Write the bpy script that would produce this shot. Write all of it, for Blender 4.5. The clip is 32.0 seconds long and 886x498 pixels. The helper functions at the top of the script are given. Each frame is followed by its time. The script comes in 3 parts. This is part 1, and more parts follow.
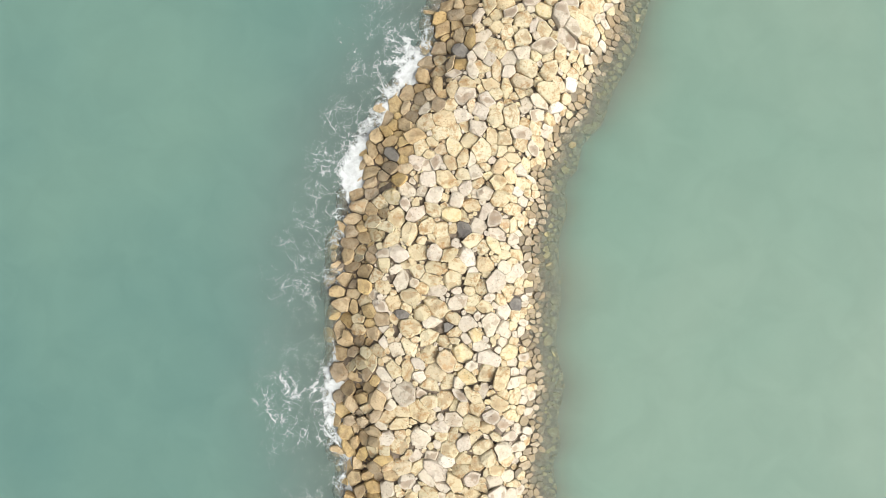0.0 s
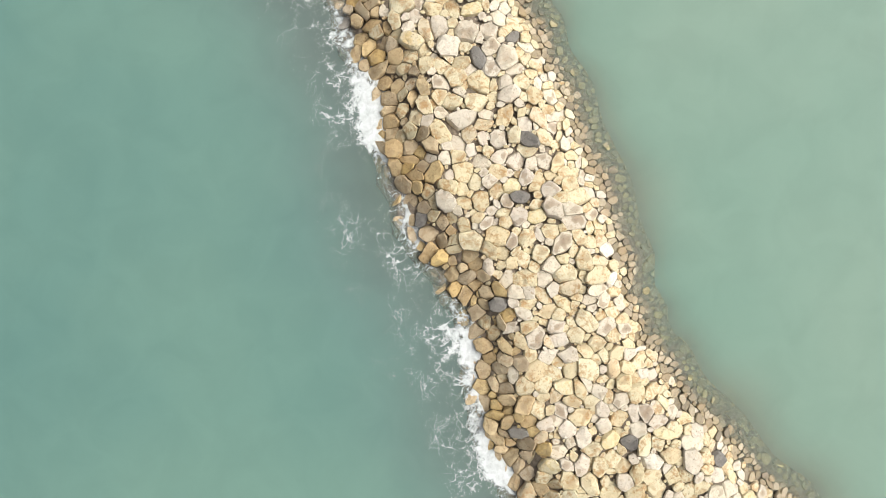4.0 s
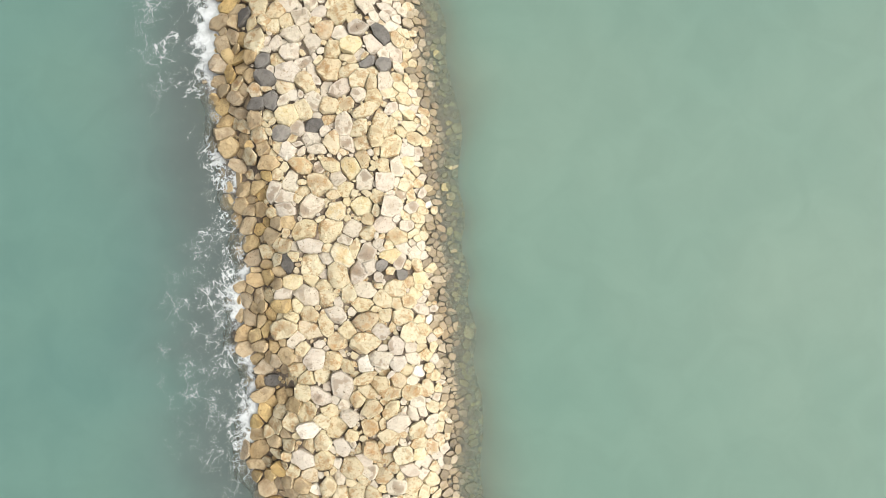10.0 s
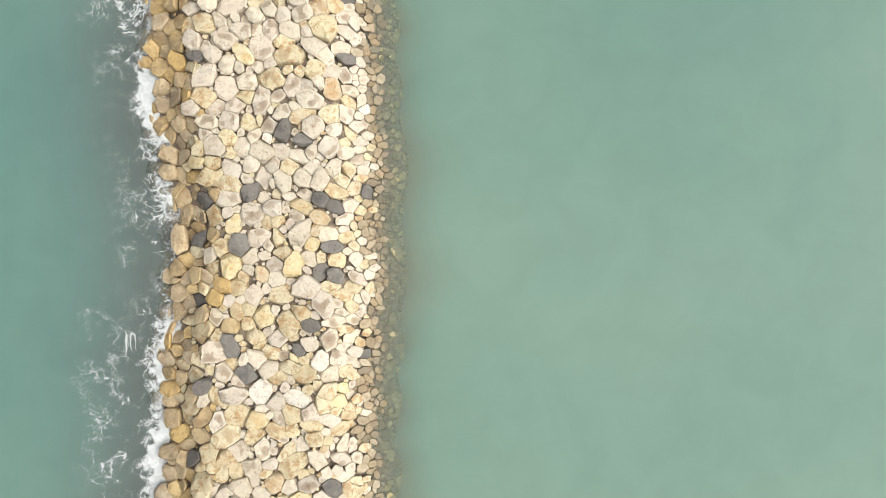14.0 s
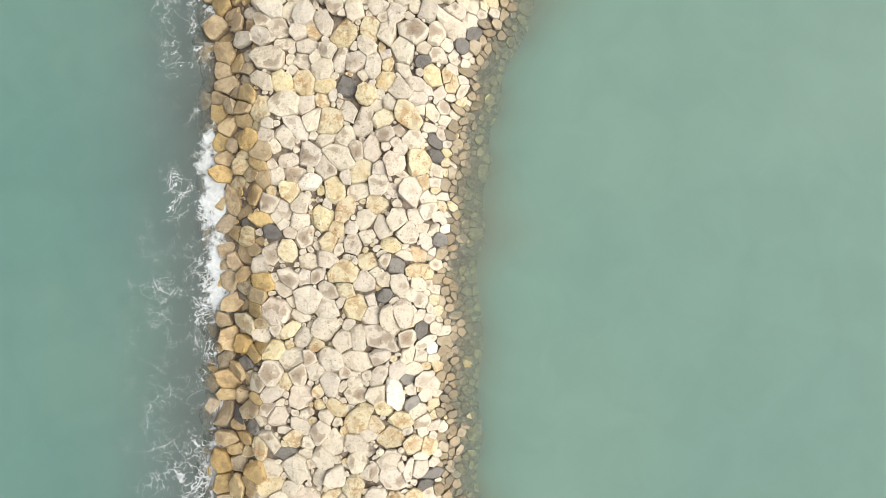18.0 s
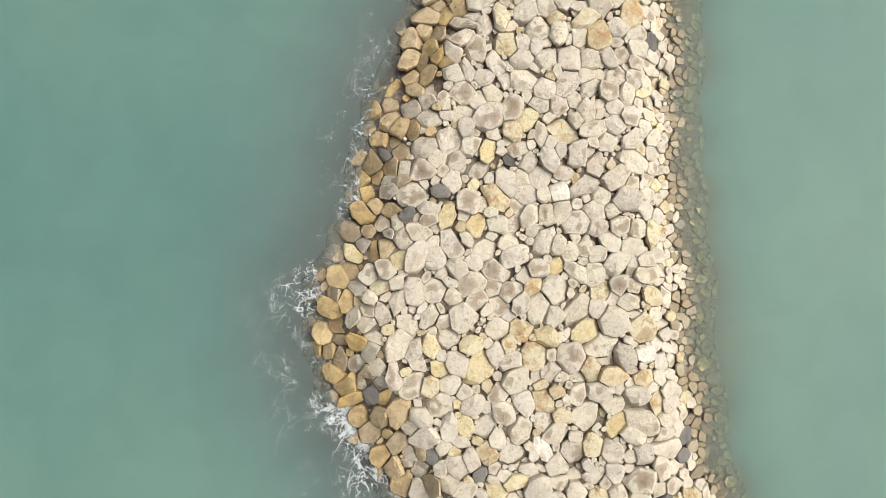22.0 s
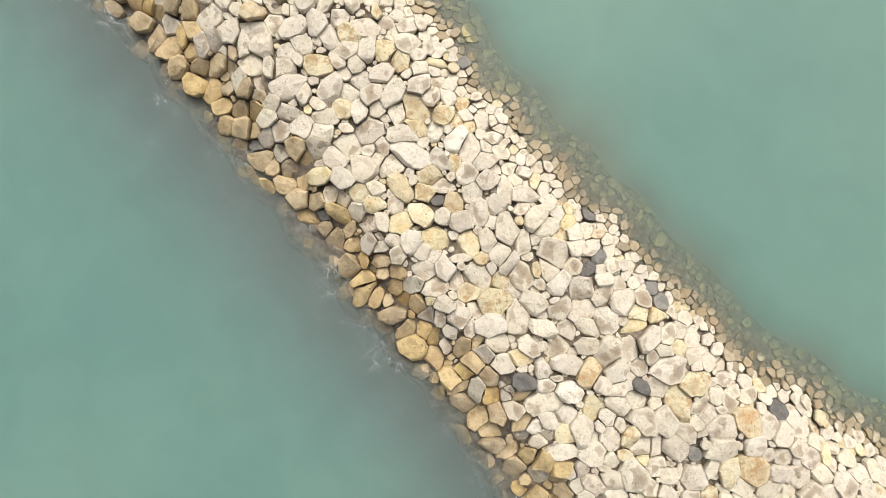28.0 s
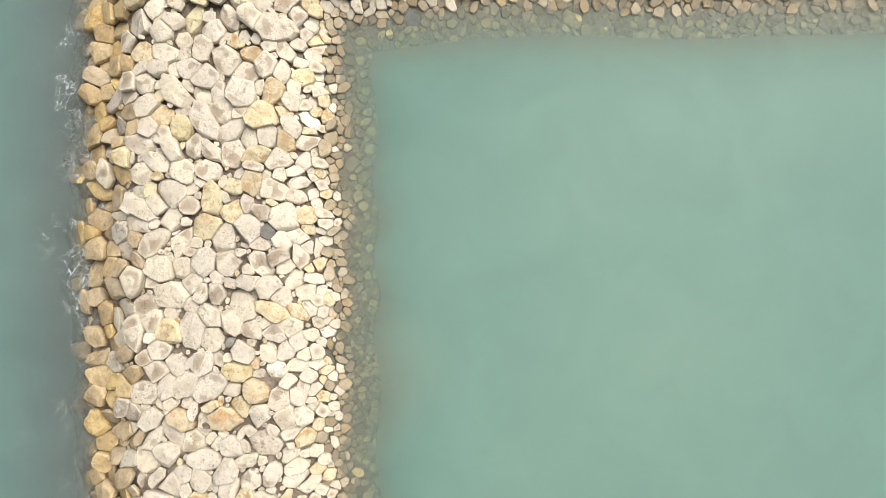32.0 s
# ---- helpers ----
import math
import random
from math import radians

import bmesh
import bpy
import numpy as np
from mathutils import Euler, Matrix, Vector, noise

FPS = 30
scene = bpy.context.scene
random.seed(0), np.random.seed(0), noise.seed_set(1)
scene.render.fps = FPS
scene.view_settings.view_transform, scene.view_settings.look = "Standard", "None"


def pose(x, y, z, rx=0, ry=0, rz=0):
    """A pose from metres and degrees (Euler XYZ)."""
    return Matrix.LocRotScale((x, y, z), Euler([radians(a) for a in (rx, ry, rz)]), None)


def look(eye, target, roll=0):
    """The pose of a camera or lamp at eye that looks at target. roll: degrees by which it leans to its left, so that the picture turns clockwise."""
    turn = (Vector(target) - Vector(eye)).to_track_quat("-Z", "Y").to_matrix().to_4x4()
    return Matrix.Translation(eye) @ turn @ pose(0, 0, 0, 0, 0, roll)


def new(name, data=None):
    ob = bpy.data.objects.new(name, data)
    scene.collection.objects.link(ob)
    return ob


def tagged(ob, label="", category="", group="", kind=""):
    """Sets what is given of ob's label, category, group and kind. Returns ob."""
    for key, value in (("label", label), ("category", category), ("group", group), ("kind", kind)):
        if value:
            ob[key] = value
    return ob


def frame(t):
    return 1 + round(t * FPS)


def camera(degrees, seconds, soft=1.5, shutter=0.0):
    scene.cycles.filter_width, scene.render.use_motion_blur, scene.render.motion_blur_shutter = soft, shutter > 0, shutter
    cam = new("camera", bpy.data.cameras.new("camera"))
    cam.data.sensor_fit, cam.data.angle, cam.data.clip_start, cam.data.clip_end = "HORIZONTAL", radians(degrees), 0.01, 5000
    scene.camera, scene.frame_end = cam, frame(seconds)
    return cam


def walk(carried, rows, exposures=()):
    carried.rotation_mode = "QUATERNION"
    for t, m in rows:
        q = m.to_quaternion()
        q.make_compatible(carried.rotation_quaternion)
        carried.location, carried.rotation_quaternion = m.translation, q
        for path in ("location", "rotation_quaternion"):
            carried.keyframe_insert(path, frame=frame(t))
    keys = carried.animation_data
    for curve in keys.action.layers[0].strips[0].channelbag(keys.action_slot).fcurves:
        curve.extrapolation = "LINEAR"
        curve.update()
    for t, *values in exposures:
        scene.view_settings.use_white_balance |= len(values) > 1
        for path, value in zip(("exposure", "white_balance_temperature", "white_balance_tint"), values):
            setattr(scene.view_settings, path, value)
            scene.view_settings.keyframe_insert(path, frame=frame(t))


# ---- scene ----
# ---- camera ----
cam = camera(70.0, 32.0, soft=0.9)
PATH = [
    (0.0, pose(0.00, 0.00, 41.65, 0.04, 0.44, 0.02)),
    (0.5, pose(-0.40, 2.19, 41.49, -0.12, 0.50, -4.87)),
    (1.0, pose(-0.78, 4.37, 41.20, -0.21, 0.41, -11.24)),
    (1.5, pose(-1.07, 6.55, 40.82, -0.26, 0.29, -20.17)),
    (2.0, pose(-1.15, 8.67, 40.44, -0.19, 0.29, -29.74)),
    (2.5, pose(-0.74, 10.85, 40.22, -0.31, 0.57, -33.64)),
    (3.0, pose(-0.43, 13.04, 39.96, -0.40, 0.62, -38.82)),
    (3.5, pose(0.18, 15.29, 39.78, -0.53, 0.53, -41.51)),
    (4.0, pose(1.06, 17.55, 39.65, -0.59, 0.38, -42.60)),
    (4.5, pose(2.22, 19.77, 39.53, -0.47, 0.21, -43.00)),
    (5.0, pose(3.29, 21.98, 39.46, -0.13, -0.10, -43.28)),
    (5.5, pose(4.80, 24.17, 39.31, 0.02, -0.11, -43.70)),
    (6.0, pose(6.51, 26.43, 39.19, 0.05, -0.16, -43.96)),
    (6.5, pose(8.34, 28.69, 39.05, 0.10, -0.23, -43.53)),
    (7.0, pose(10.22, 30.92, 38.99, 0.26, -0.37, -40.22)),
    (7.5, pose(12.21, 33.19, 38.89, 0.33, -0.51, -35.75)),
    (8.0, pose(14.35, 35.53, 38.72, 0.26, -0.46, -32.63)),
    (8.5, pose(16.54, 37.88, 38.62, 0.21, -0.27, -30.04)),
    (9.0, pose(18.69, 40.23, 38.47, 0.34, -0.04, -27.68)),
    (9.5, pose(20.73, 42.69, 38.33, 0.44, 0.15, -25.72)),
    (10.0, pose(22.65, 45.37, 38.26, 0.38, 0.17, -23.75)),
    (10.5, pose(24.47, 48.13, 38.18, 0.35, 0.17, -22.06)),
    (11.0, pose(26.15, 51.00, 38.10, 0.33, 0.04, -21.17)),
    (11.5, pose(27.64, 53.86, 38.04, 0.46, -0.14, -20.39)),
    (12.0, pose(29.12, 56.80, 38.00, 0.50, -0.23, -20.07)),
    (12.5, pose(30.58, 59.81, 37.97, 0.47, -0.26, -19.44)),
    (13.0, pose(32.02, 62.94, 37.86, 0.39, -0.28, -18.93)),
    (13.5, pose(33.33, 66.16, 37.69, 0.25, -0.33, -18.89)),
    (14.0, pose(34.42, 69.43, 37.44, 0.19, -0.43, -18.85)),
    (14.5, pose(35.22, 72.78, 37.10, 0.13, -0.68, -18.83)),
    (15.0, pose(36.06, 76.12, 36.79, 0.09, -0.79, -18.75)),
    (15.5, pose(36.74, 79.50, 36.45, 0.09, -0.79, -18.61)),
    (16.0, pose(37.30, 82.93, 36.09, 0.08, -0.69, -18.44)),
    (16.5, pose(37.76, 86.40, 35.71, 0.01, -0.52, -18.32)),
    (17.0, pose(38.25, 89.87, 35.26, -0.09, -0.24, -18.14)),
    (17.5, pose(38.63, 93.37, 34.94, -0.19, -0.12, -18.13)),
    (18.0, pose(38.93, 96.86, 34.79, -0.33, -0.12, -18.12)),
    (18.5, pose(39.19, 100.32, 34.61, -0.40, -0.20, -17.97)),
    (19.0, pose(39.44, 103.69, 34.36, -0.31, -0.22, -17.76)),
    (19.5, pose(39.73, 106.93, 34.14, -0.11, -0.16, -18.62)),
    (20.0, pose(40.12, 110.00, 33.88, 0.31, 0.04, -22.52)),
    (20.5, pose(40.56, 112.95, 33.64, 0.81, 0.23, -26.68)),
    (21.0, pose(41.11, 116.03, 33.44, 1.03, 0.27, -29.95)),
    (21.5, pose(41.84, 119.27, 33.32, 0.90, 0.25, -36.04)),
    (22.0, pose(42.80, 122.49, 33.04, 0.60, 0.25, -48.08)),
    (22.5, pose(44.10, 125.49, 32.52, 0.17, 0.34, -63.74)),
    (23.0, pose(45.72, 128.14, 32.00, -0.23, 0.36, -79.09)),
    (23.5, pose(47.65, 130.41, 31.51, -0.57, 0.14, -88.75)),
    (24.0, pose(49.75, 132.25, 31.14, -0.65, -0.21, -90.19)),
    (24.5, pose(51.96, 133.61, 30.80, -0.70, -0.37, -91.92)),
    (25.0, pose(54.17, 134.51, 30.50, -0.67, -0.29, -94.10)),
    (25.5, pose(56.55, 134.96, 30.30, -0.91, 0.14, -96.04)),
    (26.0, pose(58.92, 135.47, 30.09, -0.94, 0.26, -98.92)),
    (26.5, pose(61.39, 135.67, 29.92, -0.83, 0.17, -102.45)),
    (27.0, pose(63.93, 135.60, 29.79, -0.60, -0.04, -105.20)),
    (27.5, pose(66.53, 135.29, 29.66, -0.27, -0.28, -105.73)),
    (28.0, pose(69.08, 135.03, 29.49, 0.20, -0.70, -105.68)),
    (28.5, pose(71.73, 134.43, 29.40, 0.46, -0.71, -103.60)),
    (29.0, pose(74.53, 133.67, 29.32, 0.53, -0.62, -98.25)),
    (29.5, pose(77.38, 132.96, 29.14, 0.56, -0.48, -92.68)),
    (30.0, pose(80.26, 132.27, 28.94, 0.63, -0.16, -84.52)),
    (30.5, pose(83.10, 131.78, 28.70, 0.78, 0.10, -74.89)),
    (31.0, pose(85.87, 131.65, 28.40, 0.79, 0.24, -72.20)),
    (31.5, pose(88.63, 131.79, 28.24, 0.77, 0.24, -69.87)),
    (32.0, pose(91.46, 132.20, 27.84, 1.59, 0.40, -67.39)),
]
# the clip's own exposure drifts a little
walk(cam, PATH, [(0.0, 0.59), (6.0, 0.62), (10.0, 0.55), (18.0, 0.55), (20.5, 0.43), (22.0, 0.42), (24.0, 0.67), (25.5, 0.69), (28.0, 0.56), (29.5, 0.55), (32.0, 0.67)])

# ---- light: a bright overcast day, the veiled sun towards the harbour side ----
SUN_EL, SUN_AZ = radians(55), radians(114)   # azimuth clockwise from +y
world = bpy.data.worlds.new("world")
scene.world = world
world.use_nodes = True
wn = world.node_tree.nodes
sky = wn.new("ShaderNodeTexSky")
sky.sky_type, sky.sun_disc = "NISHITA", False
sky.sun_elevation, sky.sun_rotation = SUN_EL, SUN_AZ
sky.air_density, sky.dust_density, sky.ozone_density = 0.6, 6.0, 0.3
cloud = wn.new("ShaderNodeHueSaturation")      # a veil of cloud greys the sky
cloud.inputs["Saturation"].default_value = 0.35
world.node_tree.links.new(sky.outputs[0], cloud.inputs["Color"])
world.node_tree.links.new(cloud.outputs[0], wn["Background"].inputs[0])
wn["Background"].inputs[1].default_value = 0.105
sun = new("sun", bpy.data.lights.new("sun", "SUN"))
sun.data.energy, sun.data.angle, sun.data.color = 2.05, radians(50), (1.0, 0.96, 0.90)
sun.matrix_world = look((40 + 60 * math.sin(SUN_AZ), 70 + 60 * math.cos(SUN_AZ), 60 * math.tan(SUN_EL)), (40, 70, 0))

# ---- plan: edges of the breakwater at the waterline ----
SEA_EDGE = [(-6.2, -34), (-6.2, -16.6), (-6.9, -10), (-7.4, -4.5), (-7.4, -1), (-6.4, 3.5), (-4.8, 8), (-2.6, 10.8), (-1.2, 15.5),
    (0.3, 20), (2.2, 24.3), (4.3, 29.3), (6.4, 34.5), (7.3, 38.5), (9.4, 43.5), (10.6, 47.6), (12.6, 53), (13.6, 59), (15.8, 65),
    (18.0, 70.2), (20.0, 75.5), (21.2, 82), (23.4, 89), (26, 96), (28.4, 104.5), (30.4, 111.3), (32.1, 117.2), (33.9, 122),
    (36.9, 126), (40.8, 127.7), (44.5, 129.4), (49.2, 131.1), (57.5, 134.3), (62.9, 136.1), (68.6, 138.7), (75, 141.5),
    (81.5, 144.9), (87, 147.8), (91.8, 149.8), (96.6, 151.8), (105, 155.5), (124, 163.5)]
HARBOUR_EDGE = [(5.6, -34), (5.6, -16.6), (6.1, -10), (5.9, -5), (6.0, 1.5), (6.6, 5.5), (9.2, 10.6), (10.8, 14.2), (12.1, 17.1),
    (13.5, 20.7), (15.0, 24.5), (16.8, 28.6), (18.4, 32.8), (19.7, 37), (21.2, 41.5), (23, 47), (25.2, 52.5), (26.8, 59),
    (28.6, 64.5), (30.7, 70.5), (32.8, 76.2), (34.5, 82), (36.7, 88.2), (38.8, 95), (40.1, 98.2), (42.7, 103.8), (46.7, 109),
    (50.5, 112.6), (54.5, 116.6), (58.2, 119.9), (62, 122.8), (67.8, 126), (74.5, 129.8), (80.8, 132.6), (87, 135.5),
    (92, 137.8), (97, 140.1), (105, 143.8), (124, 152.2)]
SPUR_NEAR = [(96.5, 144.5), (99.3, 140.9), (102.0, 136.4), (104.2, 131.7), (106, 126.9), (109.8, 118.4), (126.4, 80.4)]
SPUR_FAR = [(105.5, 148.5), (108.3, 145.0), (111, 140.4), (113.2, 135.7), (115, 130.9), (118.8, 122.4), (135.4, 84.4)]

# boulders that stand out by their colour: x, y, half width
DARK_1 = [
    (0.8, 12.7, 0.54), (-3.6, 6.1, 0.47), (1, 1.2, 0.61), (-2.9, -4.1, 0.36), (4.4, -3.5, 0.43), (0, -4.9, 0.32), (6.1, 16.6, 0.45), (9.9, 24.4, 0.58),
    (8.8, 18.8, 0.58), (0.9, 19.7, 0.41), (12.3, 24, 0.41), (5.7, 32, 0.34), (10.2, 42.6, 0.47), (10.4, 34.6, 0.3), (16.1, 57.7, 0.47), (17, 57.5, 0.6),
    (18.7, 55.2, 0.47), (16.8, 55.6, 0.56), (14, 48.5, 0.5), (19, 46.2, 0.33), (19.8, 45.3, 0.33), (28.3, 78.6, 0.59), (29.2, 77.8, 0.46), (22.6, 76.5, 0.65),
    (25.4, 76, 0.72), (29.1, 74.3, 0.42), (29.7, 73.7, 0.46), (31.6, 74, 0.39), (21.7, 74.5, 0.59), (23.9, 73.4, 0.72), (28.8, 71.6, 0.46),
]
DARK_2 = [
    (27.7, 70.5, 0.52), (28.5, 70, 0.42), (20.5, 71.3, 0.52), (26.3, 67.8, 0.49), (21.6, 68.2, 0.78), (22, 66.4, 0.68), (19.4, 66.5, 0.49), (25.2, 66.7, 0.36),
    (17.4, 62.7, 0.52), (24.4, 58.6, 0.55), (17.5, 59.8, 0.45), (17.2, 58.8, 0.62), (23.8, 56.9, 0.42), (23, 57.3, 0.36), (28.5, 65.1, 0.33), (24.9, 84.3, 0.51),
    (25.4, 84.6, 0.44), (27.8, 89.1, 0.44), (34.7, 85.2, 0.41), (34, 84.9, 0.38), (30.7, 100.3, 0.43), (27.1, 94.1, 0.46), (25.8, 91.6, 0.4), (26.5, 90.9, 0.37),
    (36.5, 92.9, 0.43), (36.3, 96.5, 0.46), (35, 90.7, 0.37), (34.8, 89.4, 0.37), (35.2, 95.3, 0.4), (33, 81.6, 0.4), (36.8, 106.3, 0.65),
]
DARK_3 = [
    (33.2, 113.8, 0.5), (34.9, 116.4, 0.38), (35.9, 114, 0.38), (44.2, 107.2, 0.41), (43.3, 106.7, 0.38), (40.3, 102.3, 0.38), (40.1, 101.5, 0.41), (29.4, 101.3, 0.29),
    (41, 106.3, 0.41), (38.9, 97.2, 0.41), (35, 120.6, 0.52), (43, 125.3, 0.35), (45, 124.8, 0.4), (54.1, 131, 0.41), (44.5, 128.4, 0.38), (57.9, 121.9, 0.44),
    (62.4, 132.8, 0.52), (60.9, 127.9, 0.33), (57.3, 126.4, 0.36), (64.1, 125.8, 0.36), (48.4, 123.4, 0.28), (71.2, 134.3, 0.28), (72, 139.5, 0.28), (68.8, 127.8, 0.3),
    (66.8, 128, 0.35), (64.7, 125.9, 0.41), (66.5, 128.7, 0.35), (76, 141.6, 0.35), (89.9, 139.7, 0.3), (85.1, 139.3, 0.22), (77.1, 131.4, 0.34),
]
DARK_4 = [
    (101.1, 137.9, 0.38),
]
YELLOW_1 = [
    (0.4, 6.4, 0.65), (0.2, 2.2, 0.65), (-3.6, 3.4, 0.65), (6.1, 15.1, 0.61), (3.9, -6.6, 0.65), (6.2, 17.4, 0.54), (11.6, 26.8, 0.68), (7.6, 27.9, 0.81),
    (19.6, 52.1, 1), (19.4, 49.8, 0.93), (17.2, 47.7, 0.93), (17.4, 56.3, 0.93), (23, 72.5, 0.91), (26.5, 71.3, 0.85), (23.9, 69.1, 0.91), (21.7, 63.7, 0.81),
    (22.5, 58.6, 0.71), (31.2, 99.1, 0.61), (30, 95.1, 0.55), (36.4, 97.7, 0.49), (27.6, 83.5, 0.67), (35.7, 106.7, 0.47), (36.8, 112.4, 0.65), (38.1, 104.1, 0.65),
    (34.5, 101.4, 0.77), (36.2, 101.9, 0.83), (33.5, 100.1, 0.83), (48.1, 124.4, 0.58), (44.3, 123.8, 0.72), (44.9, 122.4, 0.69), (39, 120.1, 0.52),
]
YELLOW_2 = [
    (38.4, 119, 0.43), (37.2, 116.2, 0.46), (40.4, 118.6, 0.63), (43.1, 116.1, 0.63), (44.7, 114.8, 0.86), (39.7, 126.1, 0.52), (50.6, 124, 0.68), (51.3, 122.3, 0.93),
    (70.8, 135.2, 0.63), (69.6, 134.9, 0.63), (69, 133.5, 0.7), (73.7, 139.1, 0.55), (71.8, 137.1, 0.45), (63.5, 132.7, 0.45), (97, 146.1, 0.58), (92.5, 144.7, 0.62),
    (91.9, 144.4, 0.67), (84.1, 138.6, 0.61), (96.6, 141.1, 0.43),
]
OCHRE_1 = [
    (16.9, 43.6, 0.8), (14.9, 43.2, 0.73), (17.1, 53.4, 0.73), (-0.1, -7, 0.79), (-5.7, 2.8, 0.54), (-2.7, 5.1, 0.43), (3.3, 5.2, 0.65), (28.7, 73.4, 0.52),
    (21.5, 60.1, 0.71), (23.3, 69.1, 0.59), (43.9, 112.4, 0.74), (36.2, 97.4, 0.65), (37.6, 96.8, 0.53), (44.8, 114.6, 0.82), (72.2, 135.7, 0.65), (70.9, 133.7, 0.5),
    (82.1, 138.3, 0.76), (81.4, 139.9, 0.47), (83.6, 137.5, 0.57), (91.6, 141.1, 0.52), (11.1, 33.4, 0.74), (9.1, 33, 0.61),
]
WHITE_1 = [
    (15.2, 32.3, 0.47), (38.9, 112.6, 0.63), (33.4, 102.1, 0.59), (45.8, 111.8, 0.53), (61.5, 131, 0.61), (60.4, 132.9, 0.35), (95, 140.1, 0.38), (84.7, 137.1, 0.43),
    (15.8, 41.4, 0.6), (24.2, 64.1, 0.91), (26.1, 65.8, 0.55), (1.2, -0.5, 0.79), (7.9, 10.6, 0.48),
]


rng = np.random.default_rng(11)


def smooth_line(pts, n=5):
    """Catmull-Rom through the plan's points."""
    p = np.array(pts, float)
    q = np.vstack([2 * p[0] - p[1], p, 2 * p[-1] - p[-2]])
    out = []
    for i in range(1, len(q) - 2):
        for k in range(n):
            t = k / n
            a, b, c, d = q[i - 1], q[i], q[i + 1], q[i + 2]
            out.append(0.5 * (2 * b + (c - a) * t + (2 * a - 5 * b + 4 * c - d) * t * t + (3 * b - a - 3 * c + d) * t ** 3))
    out.append(q[-2])
    return np.array(out)


def side_distance(line, pts):
    """Signed distance of points to a line: positive on the right of its direction. Also the length along it."""
    a, b = line[:-1], line[1:]
    d = b - a
    ln = np.hypot(d[:, 0], d[:, 1])
    along = np.concatenate([[0], np.cumsum(ln)])[:-1]
    best = np.full(len(pts), 1e9)
    sign = np.zeros(len(pts))
    where = np.zeros(len(pts))
    for i in range(len(a)):
        v = pts - a[i]
        t = np.clip((v @ d[i]) / ln[i] ** 2, 0, 1)
        w = v - t[:, None] * d[i]
        r = np.hypot(w[:, 0], w[:, 1])
        m = r < best - 1e-9
        best[m] = r[m]
        sign[m] = np.sign(d[i, 1] * v[m, 0] - d[i, 0] * v[m, 1])
        where[m] = along[i] + t[m] * ln[i]
    return best * sign, where


sea_line, harbour_line = smooth_line(SEA_EDGE), smooth_line(HARBOUR_EDGE)
near_line, far_line = smooth_line(SPUR_NEAR), smooth_line(SPUR_FAR)

# bays and bulges of the two edges: length along the edge, depth of the bay
SEA_BAYS = [(0, 0), (20, -0.3), (25, -0.3), (29, 0.2), (38, 0.25), (42, 0.1), (46, -0.2), (49, 0.8), (52, 0.5), (55, -0.2), (59, -0.15), (62, 0.2), (64, 0.9),
    (67, 0.3), (71, 0.5), (74, 0.0), (76, -0.6), (80, 0.3), (83, -0.75), (87, 0.2), (92, -0.3), (97, 0.05), (100, 0.3), (104, 0.5), (107, -0.3), (110, 0.2),
    (115, 0.38), (121, 0.1), (130, 0.0), (143, 0.2), (148, 0.2), (155, 0.3), (160, 0.3), (165, -0.2), (168, 0.05), (171, 0.5), (174, 0.5), (178, 0.0),
    (190, 0.0), (195, -0.2), (206, -0.25), (213, -0.1), (218, 0.15), (223, 0.45), (230, 0.45), (260, 0.3)]
LEE_BAYS = [(0, 0.1), (21, 0.2), (30, 0.2), (38, 0.0), (45, -0.2), (53, 0.05), (58, 0.3), (64, 0.6), (69, 0.5), (74, 0.15), (90, 0.2), (98, 0.05), (106, -0.35),
    (113, -0.25), (120, 0.0), (140, 0.0), (152, -0.05), (160, 0.3), (166, 0.4), (173, 0.5), (180, 0.45), (186, 0.4), (191, 0.1), (197, 0.05), (203, -0.15), (212, -0.28), (240, 0)]


def sea_bays(s):
    return np.interp(s, *zip(*SEA_BAYS)) + 0.16 * np.sin(s * 2.1 + 2.0 * np.sin(s * 0.23))


def lee_bays(s):
    return np.interp(s, *zip(*LEE_BAYS)) + 0.18 * np.sin(s * 1.37 + 1.7 * np.sin(s * 0.31))


# fields on a half-metre grid
X0, Y0, X1, Y1, STEP = -22.0, -36.0, 140.0, 176.0, 0.5
gx, gy = np.arange(X0, X1, STEP), np.arange(Y0, Y1, STEP)
GX, GY = np.meshgrid(gx, gy, indexing="ij")
GP = np.stack([GX.ravel(), GY.ravel()], 1)
d_sea, s_sea = side_distance(sea_line, GP)
d_sea = d_sea - sea_bays(s_sea)
d_har, s_har = side_distance(harbour_line, GP)
d_har = -d_har - lee_bays(s_har)
d_far = side_distance(far_line, GP)[0]
d_near = -side_distance(near_line, GP)[0] - 0.3


def profile(ds, dh, top=1.72):
    """Height of the mound over the water: a low berm of stones on the sea side, a steeper face, the crest, the lee slope."""
    sea_side = np.where(ds > 0.9, 0.50 + 0.68 * (ds - 0.9), np.where(ds > 0, 0.28 + 0.245 * ds, np.where(ds > -1.0, 0.28 + 0.54 * ds, -0.26 + 0.17 * (ds + 1.0))))
    lee_side = np.where(dh > 0, 0.66 * dh, np.maximum(0.06 * dh - 0.034 * dh * dh, -3.0 + 0.01 * dh))
    up = np.minimum(sea_side, lee_side)
    knee = top - 0.28
    return np.where(up > knee, knee + 0.28 * np.tanh((up - knee) / 0.28), up)


